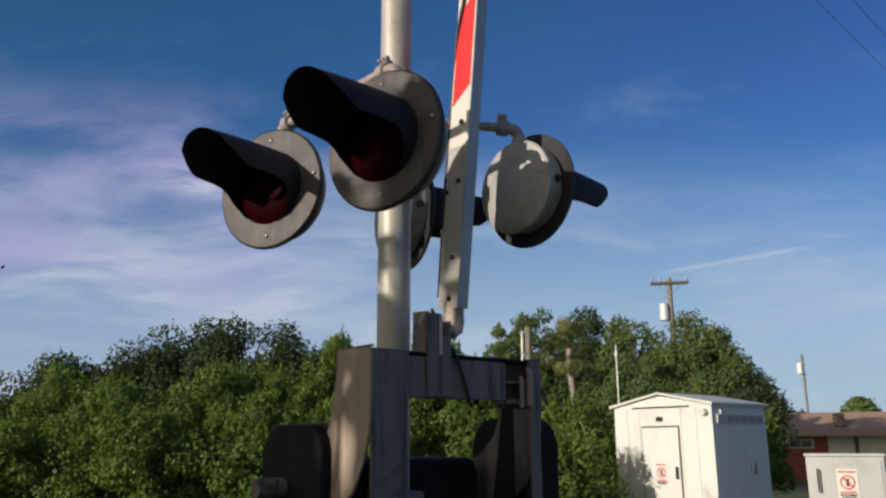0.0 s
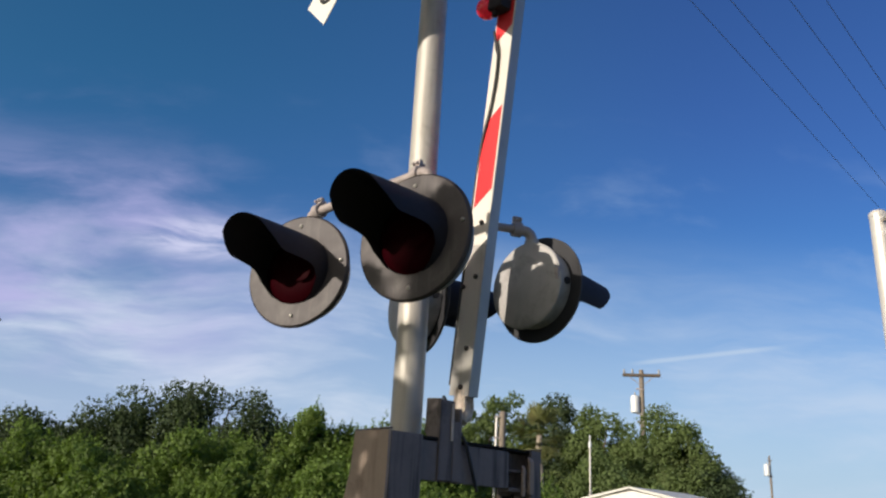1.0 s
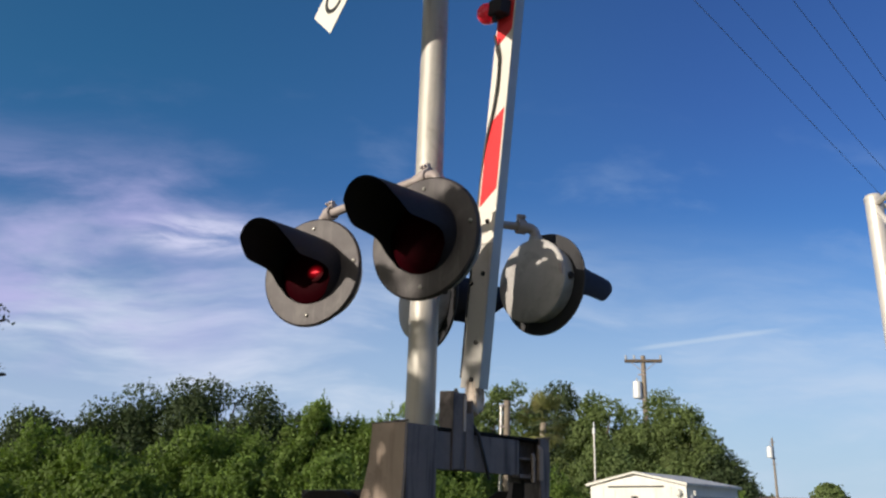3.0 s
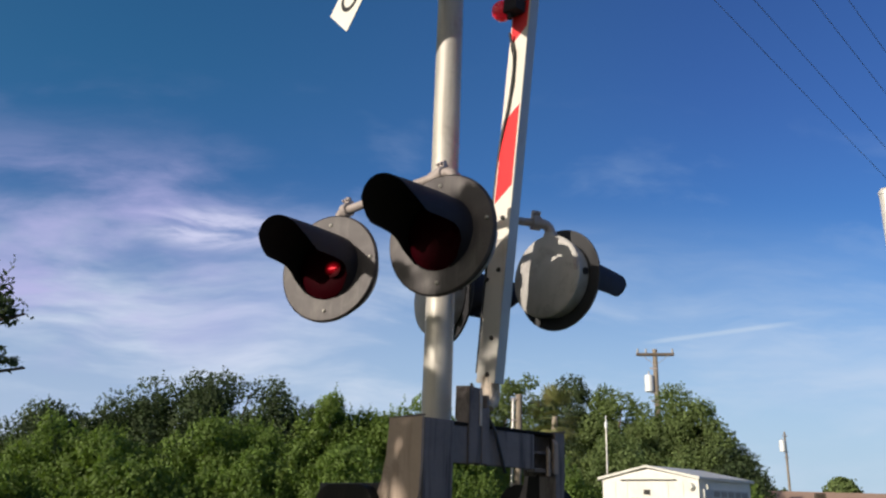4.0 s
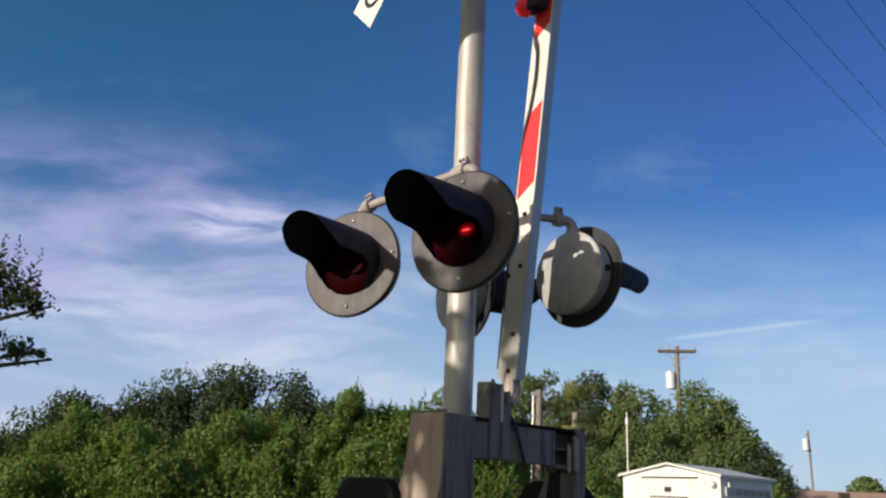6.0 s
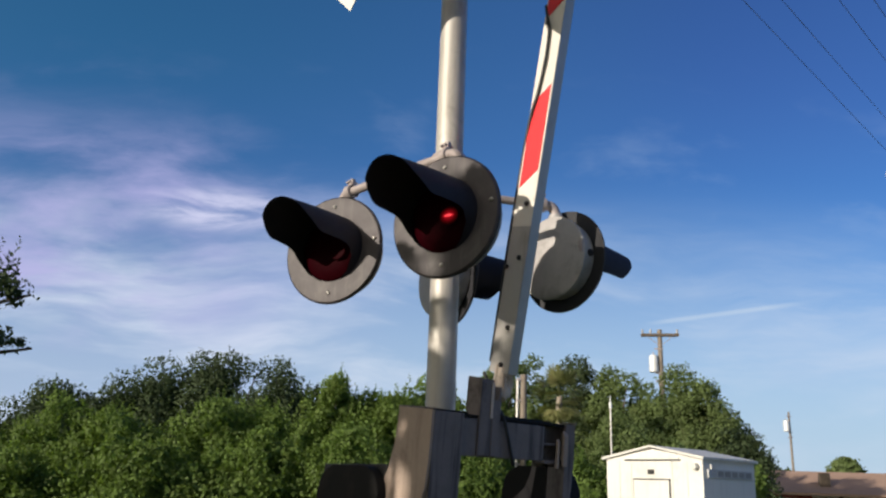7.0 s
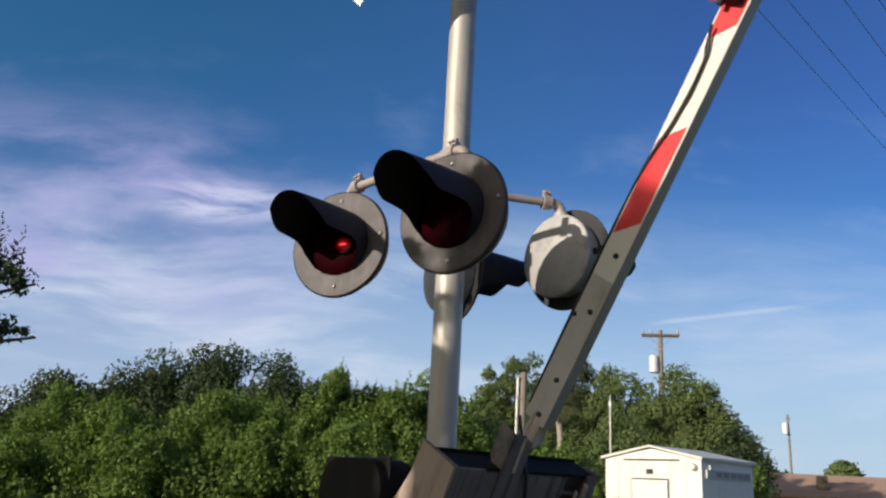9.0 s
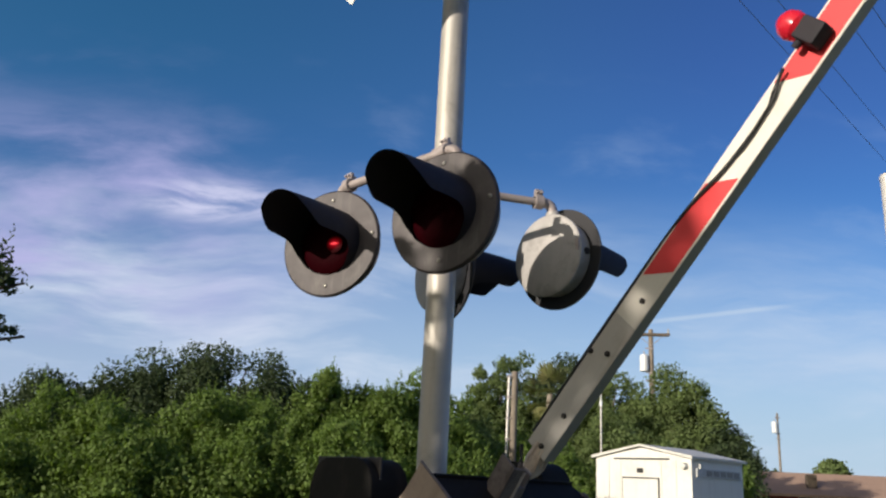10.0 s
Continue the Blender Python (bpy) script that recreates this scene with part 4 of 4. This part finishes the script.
for p, r, far in (((0.46, -0.25, 2.72), 0.085, 3.1), ((0.53, -0.24, 2.56), 0.10, 3.3), ((0.36, -0.28, 2.37), 0.06, 3.4), ((0.22, -0.30, 2.42), 0.045, 3.0), ((0.42, -0.27, 2.60), 0.05, 3.2),
                  ((0.47, -0.26, 2.43), 0.06, 3.0), ((0.0, 0.0, 2.30), 0.05, 3.1), ((0.0, 0.0, 2.20), 0.04, 3.4), ((0.0, 0.0, 2.06), 0.07, 3.2), ((0.0, 0.0, 1.91), 0.08, 3.3), ((0.10, -0.24, 1.78), 0.09, 3.5),
                  ((0.2, 0.12, 1.80), 0.12, 3.2), ((0.2, 0.40, 1.80), 0.14, 3.1), ((0.15, 0.16, 2.34), 0.06, 3.2), ((0.15, 0.16, 2.16), 0.05, 3.4)):
    q = CROSSING @ Vector(p) + SUN_TO * far
    twigs.append((q.x + 4.75, q.y + 3.45, q.z, r))
tree("shade_tree", "unseen young tree, its loose twigs added to shade chosen spots", "tree", -4.75, -3.45, twigs, 3600, 0.042, LEAF_MID, 0.045, 0.55, "roadside trees", shell=0.15, gaps=0.12, ground_at=0.0, openings=SUN_GAPS)


# ---- signal hut ----
def sign(parent_at, name="warning_sign"):
    s = thing(name, "white warning sign with a red prohibition ring", "sign", parent_at, "warning signs")
    bm = fresh()
    box(bm, -0.125, 0.125, -0.003, 0.0, -0.19, 0.19, 0.0)
    part("plate", bm, SIGN_WHITE, s)
    bm = fresh()
    lathe(bm, [(0.070, 0.0), (0.070, 0.002), (0.088, 0.002), (0.088, 0.0)], 36, Matrix.Translation((0, -0.0035, 0.02)) @ FRONT)
    box(bm, -0.076, 0.076, -0.0062, -0.0045, -0.009, 0.009, 0, Matrix.Translation((0, 0, 0.02)) @ Matrix.Rotation(radians(45), 4, "Y"))
    part("prohibition_ring", bm, SIGN_RED, s, "red ring with a slash")
    bm = fresh()
    box(bm, -0.02, 0.02, -0.0042, -0.0032, -0.03, 0.065)
    part("pictogram", bm, SIGN_BLACK, s)
    for z, w, mat in ((0.150, 0.105, SIGN_RED), (-0.105, 0.10, SIGN_RED), (-0.135, 0.10, SIGN_BLACK), (-0.162, 0.08, SIGN_BLACK)):
        bm = fresh()
        box(bm, -w, w, -0.0045, -0.0032, z - 0.009, z + 0.009)
        part("text_bar", bm, mat, s)
    return s


HUT_AT = Matrix.Translation((3.80, 11.72, 0.0)) @ Matrix.Rotation(radians(-53.65), 4, "Z")      # front left foot; x along the front
W, L, H, PEAK = 2.02, 1.62, 2.16, 2.36
hut = thing("signal_hut", "white metal railway signal hut with a low gable roof", "hut", HUT_AT)
bm = fresh()
slab(bm, [(0, 0.12), (W, 0.12), (W, H), (W / 2, PEAK - 0.03), (0, H)], 0.0, L, 0.004)
part("wall", bm, HUT_WHITE, hut, "white enamelled sheet-metal walls")
bm = fresh()
box(bm, -0.05, W + 0.05, -0.05, L + 0.05, -0.2, 0.12, 0.01)
part("foundation", bm, CONCRETE, hut, "grey concrete footing")
for s in (0, 1):
    bm = fresh()
    x0, x1 = (-0.06, W / 2) if s == 0 else (W + 0.06, W / 2)
    slab(bm, [(x0, H - 0.015), (x1, PEAK), (x1, PEAK + 0.035), (x0, H + 0.035)], -0.07, L + 0.06, 0.003)
    part("roof_panel", bm, HUT_ROOF, hut, "white roof sheet with folded edge")
bm = fresh()
slab(bm, [(0.45, H - 0.005), (W - 0.45, H - 0.005), (W - 0.45, H + 0.03), (W / 2, PEAK - 0.05), (0.45, H + 0.03)], -0.018, -0.002, 0.0)
part("gable_panel", bm, HUT_WHITE, hut)
bm = fresh()
box(bm, 0.42, W - 0.42, -0.024, -0.002, H - 0.03, H - 0.012)
part("gable_trim", bm, DARK, hut)
for x in (0.30, 0.56, 1.42, 1.72):
    bm = fresh()
    box(bm, x - 0.006, x + 0.006, -0.010, -0.001, 0.14, H - 0.03, 0.002)
    part("panel_rib", bm, HUT_ROOF, hut)
bm = fresh()
box(bm, 0.62, 1.36, -0.030, -0.004, 0.16, 1.80, 0.006)
door = part("door", bm, HUT_WHITE, hut, "white metal door")
bm = fresh()
box(bm, 0.60, 1.38, -0.012, -0.002, 0.14, 1.825, 0.0)
part("door_gap", bm, DARK, hut)
bm = fresh()
box(bm, 1.28, 1.33, -0.062, -0.030, 0.95, 1.15, 0.008)
part("handle", bm, BOLT, door)
bm = fresh()
box(bm, 0.92, 1.05, -0.020, -0.002, 1.90, 1.98, 0.003)
part("vent", bm, DARK, hut, "small dark vent")
bm = fresh()
lathe(bm, [(0.0, 0.10), (0.045, 0.09), (0.062, 0.04), (0.062, 0.0)], 20, Matrix.Translation((1.90, -0.002, 2.03)) @ FRONT)
part("lamp", bm, HUT_ROOF, hut, "round white outdoor lamp")
# the last, a small grey box, is put in for a shadow blob
for y0, y1, z0, z1, m in ((0.22, 0.30, 1.93, 2.08, HUT_ROOF), (0.12, L - 0.12, 1.86, 2.0, HUT_GREY), (1.05, 1.17, 1.02, 1.20, LOUVRE)):
    bm = fresh()
    box(bm, W + 0.001, W + 0.03, y0, y1, z0, z1, 0.004)
    part("side_fitting", bm, m, hut)
for k in range(5):
    bm = fresh()
    box(bm, W + 0.03, W + 0.036, 0.40 + 0.22 * k, 0.57 + 0.22 * k, 1.885, 1.975)
    part("louvre", bm, LOUVRE, hut)
sign(HUT_AT @ Matrix.Translation((0.98, -0.034, 1.03)))
mast = thing("antenna_mast", "thin galvanised antenna mast beside the hut", "antenna", Matrix.Translation((3.93, 11.85, 0)))
bm = fresh()
tube(bm, [(0, 0, -0.1), (0, 0, 3.12)], 0.016, 10)
part("pole", bm, TUBE, mast)
bm = fresh()
lathe(bm, [(0, 3.10), (0.03, 3.12), (0.03, 3.22), (0.012, 3.24), (0.010, 3.34), (0, 3.35)], 14)
part("antenna_tip", bm, WHITE_TANK, mast, "white antenna tip")

# relay cabinet
CAB_AT = Matrix.Translation((5.29, 7.66, 0.0)) @ Matrix.Rotation(radians(-28), 4, "Z")
cab = thing("relay_cabinet", "grey metal relay cabinet with a vented side", "cabinet", CAB_AT)
bm = fresh()
box(bm, 0, 0.92, 0, 0.62, 0.16, 1.36, 0.012)
part("body", bm, HUT_GREY, cab)
bm = fresh()
box(bm, -0.02, 0.94, -0.02, 0.64, 1.36, 1.40, 0.01)
part("lid", bm, HUT_GREY, cab)
bm = fresh()
box(bm, -0.04, 0.96, -0.04, 0.66, -0.1, 0.16, 0.01)
part("foundation", bm, CONCRETE, cab)
bm = fresh()
box(bm, 0.04, 0.88, -0.016, -0.002, 0.20, 1.32, 0.006)
cab_door = part("door", bm, HUT_GREY, cab)
bm = fresh()
tube(bm, bend((0.13, -0.018, 1.20), (0.13, -0.075, 1.20), (0.13, -0.075, 0.92), 0.02) + [Vector((0.13, -0.018, 0.92))], 0.012, 8)
part("handle", bm, BOLT, cab_door, "black bar handle")
bm = fresh()
box(bm, 0.92, 0.95, 0.06, 0.56, 0.45, 1.26, 0.006)
part("side_panel", bm, DARK, cab)
sign(CAB_AT @ Matrix.Translation((0.47, -0.022, 1.02)))


# ---- stub post with conduit ----
post = thing("stub_post", "weathered grey wooden stub pole with a pale conduit", "post", Matrix.Translation((2.58, 14.15, ground_z(2.58, 14.15))) @ Matrix.Rotation(radians(0.6), 4, "Y"))
TOP = 4.0 - ground_z(2.58, 14.15)
bm = fresh()
lathe(bm, [(0.0, -0.2), (0.092, -0.2), (0.076, TOP - 0.012), (0.066, TOP), (0.0, TOP + 0.004)], 18)
part("post", bm, WOOD, post)
bm = fresh()
tube(bm, [(-0.145, -0.05, -0.1), (-0.135, -0.05, TOP - 0.16), (-0.120, -0.03, TOP - 0.10)], 0.030, 10)
part("conduit", bm, TUBE, post, "pale metal conduit")
for k in range(5):
    bm = fresh()
    z = TOP - 0.14 - 0.45 * k
    box(bm, -0.172, -0.06, -0.085, 0.02, z, z + 0.035, 0.004)
    part("strap", bm, GALV, post)


# ---- utility poles and wires ----
def utility_pole(x, y, top, turn, two):
    root = thing("utility_pole", "wooden utility pole with a white transformer", "utility pole", Matrix.Translation((x, y, -0.85)) @ Matrix.Rotation(radians(turn), 4, "Z"), "utility poles")
    t = top + 0.85
    bm = fresh()
    tube(bm, [(0, 0, -0.3), (0, 0, t * 0.5), (0, 0, t)], [0.20, 0.17, 0.14] if two else [0.14, 0.11, 0.09], 14)
    part("pole", bm, WOOD, root, "grey weathered wooden pole")
    if two:
        bm = fresh()
        box(bm, -1.15, 1.15, -0.22, -0.10, t - 0.42, t - 0.26, 0.01)
        box(bm, -1.10, 1.10, 0.10, 0.20, t - 0.40, t - 0.28, 0.01)
        arm = part("crossarm", bm, BARK, root, "dark wooden crossarm")
        for px in (-1.05, -0.55, 1.05):
            bm = fresh()
            lathe(bm, [(0.03, 0), (0.07, 0.05), (0.05, 0.10), (0.08, 0.15), (0.05, 0.2), (0.06, 0.26), (0, 0.30)], 12, Matrix.Translation((px, -0.16, t - 0.27)))
            part("insulator", bm, PORCELAIN, arm)
        bm = fresh()
        tube(bm, [(-0.75, -0.16, t - 0.42), (0, -0.14, t - 1.05)], 0.02, 6)
        tube(bm, [(0.75, -0.16, t - 0.42), (0, -0.14, t - 1.05)], 0.02, 6)
        part("brace", bm, GALV, root)
    zc = t - 2.15 if two else t - 1.35
    bm = fresh()
    lathe(bm, [(0, -0.5), (0.26, -0.5), (0.28, -0.44), (0.28, 0.44), (0.24, 0.52), (0, 0.56)], 24, Matrix.Translation((-0.43, -0.12, zc)))
    tank = part("transformer", bm, WHITE_TANK, root, "white cylindrical transformer")
    bm = fresh()
    lathe(bm, [(0.03, 0), (0.05, 0.06), (0.03, 0.1), (0.05, 0.14), (0.02, 0.22), (0, 0.22)], 10, Matrix.Translation((-0.43, -0.12, zc + 0.54)))
    box(bm, -0.26, -0.12, -0.18, -0.06, zc - 0.3, zc - 0.2)
    box(bm, -0.26, -0.12, -0.18, -0.06, zc + 0.2, zc + 0.3)
    part("bushing", bm, PORCELAIN, tank)
    for k, z in enumerate((zc + 0.9, zc - 0.6, zc - 1.1)):
        bm = fresh()
        box(bm, -0.35, 0.16, -0.17, -0.12, z, z + 0.08, 0.01)
        part("bracket", bm, GALV, root)
    return root


utility_pole(16.1, 45.0, 11.45, -14, True)
utility_pole(37.4, 72.0, 9.6, 10, False)


def wire(name, a, b, sag, r=0.005):
    bm = fresh()
    a, b = Vector(a), Vector(b)
    tube(bm, [a.lerp(b, k / 40) - Vector((0, 0, sag * 4 * (k / 40) * (1 - k / 40))) for k in range(41)], r, 6)
    ob = part(name, bm, WIRE)
    return tagged(ob, "thin black overhead power line", "cable", "overhead wires")


RUN = Vector((0.73, 0.683, 0))
for x, y in ((4.38, 6.60), (4.98, 6.54), (5.85, 6.45), (6.38, 6.40)):
    p = Vector((x, y, 9.23))
    wire("overhead_wire", p - RUN * 45, p + RUN * 75, 0.25)

# ---- lattice signal tower ----
TOWER_AT = Matrix.Translation((5.79, 4.72, 0)) @ Matrix.Rotation(radians(-10), 4, "Z")
tower = thing("lattice_tower", "white tubular lattice tower of a railway signal bridge", "tower", TOWER_AT)
S, TOP = 0.82, 5.55
for x, y in ((0, 0), (S, 0), (0, S), (S, S)):
    bm = fresh()
    tube(bm, [(x, y, -0.1), (x, y, TOP - 0.02)], 0.105, 20)
    lathe(bm, [(0.112, TOP - 0.06), (0.112, TOP - 0.01), (0.09, TOP + 0.02), (0, TOP + 0.02)], 20, Matrix.Translation((x, y, 0)))
    part("leg", bm, TUBE, tower, "thick white tube leg")
levels = [TOP - 0.12 - 0.92 * k for k in range(6)]
for (ax, ay), (bx, by) in (((0, 0), (S, 0)), ((S, 0), (S, S)), ((S, S), (0, S)), ((0, S), (0, 0))):
    for i, z in enumerate(levels):
        bm = fresh()
        tube(bm, [(ax, ay, z), (bx, by, z)], 0.038, 10)
        part("strut", bm, TUBE, tower)
        if i + 1 < len(levels):
            bm = fresh()
            zz = levels[i + 1]
            tube(bm, [(ax, ay, zz if i % 2 else z), (bx, by, z if i % 2 else zz)], 0.034, 10)
            part("diagonal", bm, TUBE, tower)
bm = fresh()
tube(bm, [(-0.135, -0.03, TOP - 1.35), (-0.135, -0.03, TOP - 0.55)], 0.014, 8)
box(bm, -0.15, -0.09, -0.05, -0.01, TOP - 1.3, TOP - 1.26)
box(bm, -0.15, -0.09, -0.05, -0.01, TOP - 0.64, TOP - 0.60)
part("grab_rail", bm, TUBE, tower)

# ---- far house ----
HOUSE_AT = Matrix.Translation((22.9, 47.6, -0.85)) @ Matrix.Rotation(radians(-20), 4, "Z")
house = thing("bungalow", "long low bungalow with brown shingle roof and brick end", "house", HOUSE_AT)
bm = fresh()
box(bm, 0.5, 3.1, 0.3, 8.0, -0.3, 2.75)
part("brick_wall", bm, BRICK, house, "red brick wall")
bm = fresh()
box(bm, 3.1, 26.0, 0.34, 8.0, -0.3, 2.75)
part("stucco_wall", bm, STUCCO, house, "cream stucco wall")
bm = fresh()
for y0, y1 in ((-0.45, 4.2), (8.8, 4.2)):
    bm2 = bm
    a = [bm2.verts.new(c) for c in ((-0.3, y0, 2.72), (26.6, y0, 2.72), (26.6, y1, 4.15), (-0.3, y1, 4.15))]
    b = [bm2.verts.new((v.co.x, v.co.y, v.co.z + 0.12)) for v in a]
    bm2.faces.new(a), bm2.faces.new(b[::-1])
    for i in range(4):
        bm2.faces.new((a[i], a[(i + 1) % 4], b[(i + 1) % 4], b[i]))
part("roof", bm, SHINGLE, house, "brown shingled gable roof", smooth=False)
bm = fresh()
box(bm, -0.3, 26.6, -0.49, -0.452, 2.70, 2.86)
part("fascia", bm, SHINGLE, house)
for x, w, z0, z1 in ((0.9, 1.3, 2.05, 2.45), (6.3, 1.5, 1.95, 2.45), (14.5, 1.8, 1.2, 2.4), (20.5, 2.0, 1.2, 2.4)):
    bm = fresh()
    box(bm, x - 0.08, x + w + 0.08, 0.20, 0.335, z0 - 0.08, z1 + 0.08)
    win = part("window", bm, STUCCO, house, "small window with pale frame")
    for k in range(2):
        bm = fresh()
        box(bm, x + k * w / 2 + 0.03, x + (k + 1) * w / 2 - 0.03, 0.17, 0.198, z0, z1)
        part("pane", bm, GLASS_DARK, win)
bm = fresh()
box(bm, 4.6, 4.8, 0.1, 0.33, -0.2, 2.7)
part("downpipe", bm, BARK, house)
bm = fresh()
box(bm, 3.7, 4.3, 0.9, 1.6, 2.9, 4.1)
part("chimney", bm, BARK, house, "dark roof vent stack")
tree("far_tree", "round far tree beyond the roof", "tree", 39.4, 66.5, [(0, 0, 4.9, 1.3), (0.6, 0.2, 4.6, 1.0), (-0.7, 0, 4.5, 1.0), (0.1, 0.3, 5.4, 0.85)], 5000, 0.34, LEAF_MID, 0.2, 0.6)
tree("far_tree", "low dark far tree beyond the roof", "tree", 29.8, 60.5, [(0, 0, 4.2, 0.9), (1.2, 0, 4.1, 0.8), (-1.0, 0.2, 4.0, 0.8)], 2500, 0.3, LEAF_DARK, 0.2, 0.6)
# far tree line
far = [(-60 + 6.5 * k + 2 * math.sin(k * 3.1), 95 + 6 * math.sin(k * 1.3), 1.4 + 0.7 * math.sin(k * 2.3), 3.2) for k in range(26)]
tagged(new("far_woods", strips("far_woods", *leaf_cloud([f for f in far if not 24 < f[0] < 60], 16000, 0.7), LEAF_MID)), "low distant line of woods", "woods", "", "stuff")


# ---- what moves ----
def motions():
    drop = [(0.0, 0.0), (6.35, 0.0), (6.5, 0.4), (7.0, 5.0), (7.5, 10.9), (8.0, 16.3), (8.5, 21.5), (9.0, 26.6), (9.5, 31.5), (10.0, 36.3)]
    walk(gate, [(t, CROSSING @ Matrix.Translation(PIVOT) @ Matrix.Rotation(radians(a), 4, "Y")) for t, a in drop])
    # the two front lamps flash in turn: each added disc turns its glowing side out and away again
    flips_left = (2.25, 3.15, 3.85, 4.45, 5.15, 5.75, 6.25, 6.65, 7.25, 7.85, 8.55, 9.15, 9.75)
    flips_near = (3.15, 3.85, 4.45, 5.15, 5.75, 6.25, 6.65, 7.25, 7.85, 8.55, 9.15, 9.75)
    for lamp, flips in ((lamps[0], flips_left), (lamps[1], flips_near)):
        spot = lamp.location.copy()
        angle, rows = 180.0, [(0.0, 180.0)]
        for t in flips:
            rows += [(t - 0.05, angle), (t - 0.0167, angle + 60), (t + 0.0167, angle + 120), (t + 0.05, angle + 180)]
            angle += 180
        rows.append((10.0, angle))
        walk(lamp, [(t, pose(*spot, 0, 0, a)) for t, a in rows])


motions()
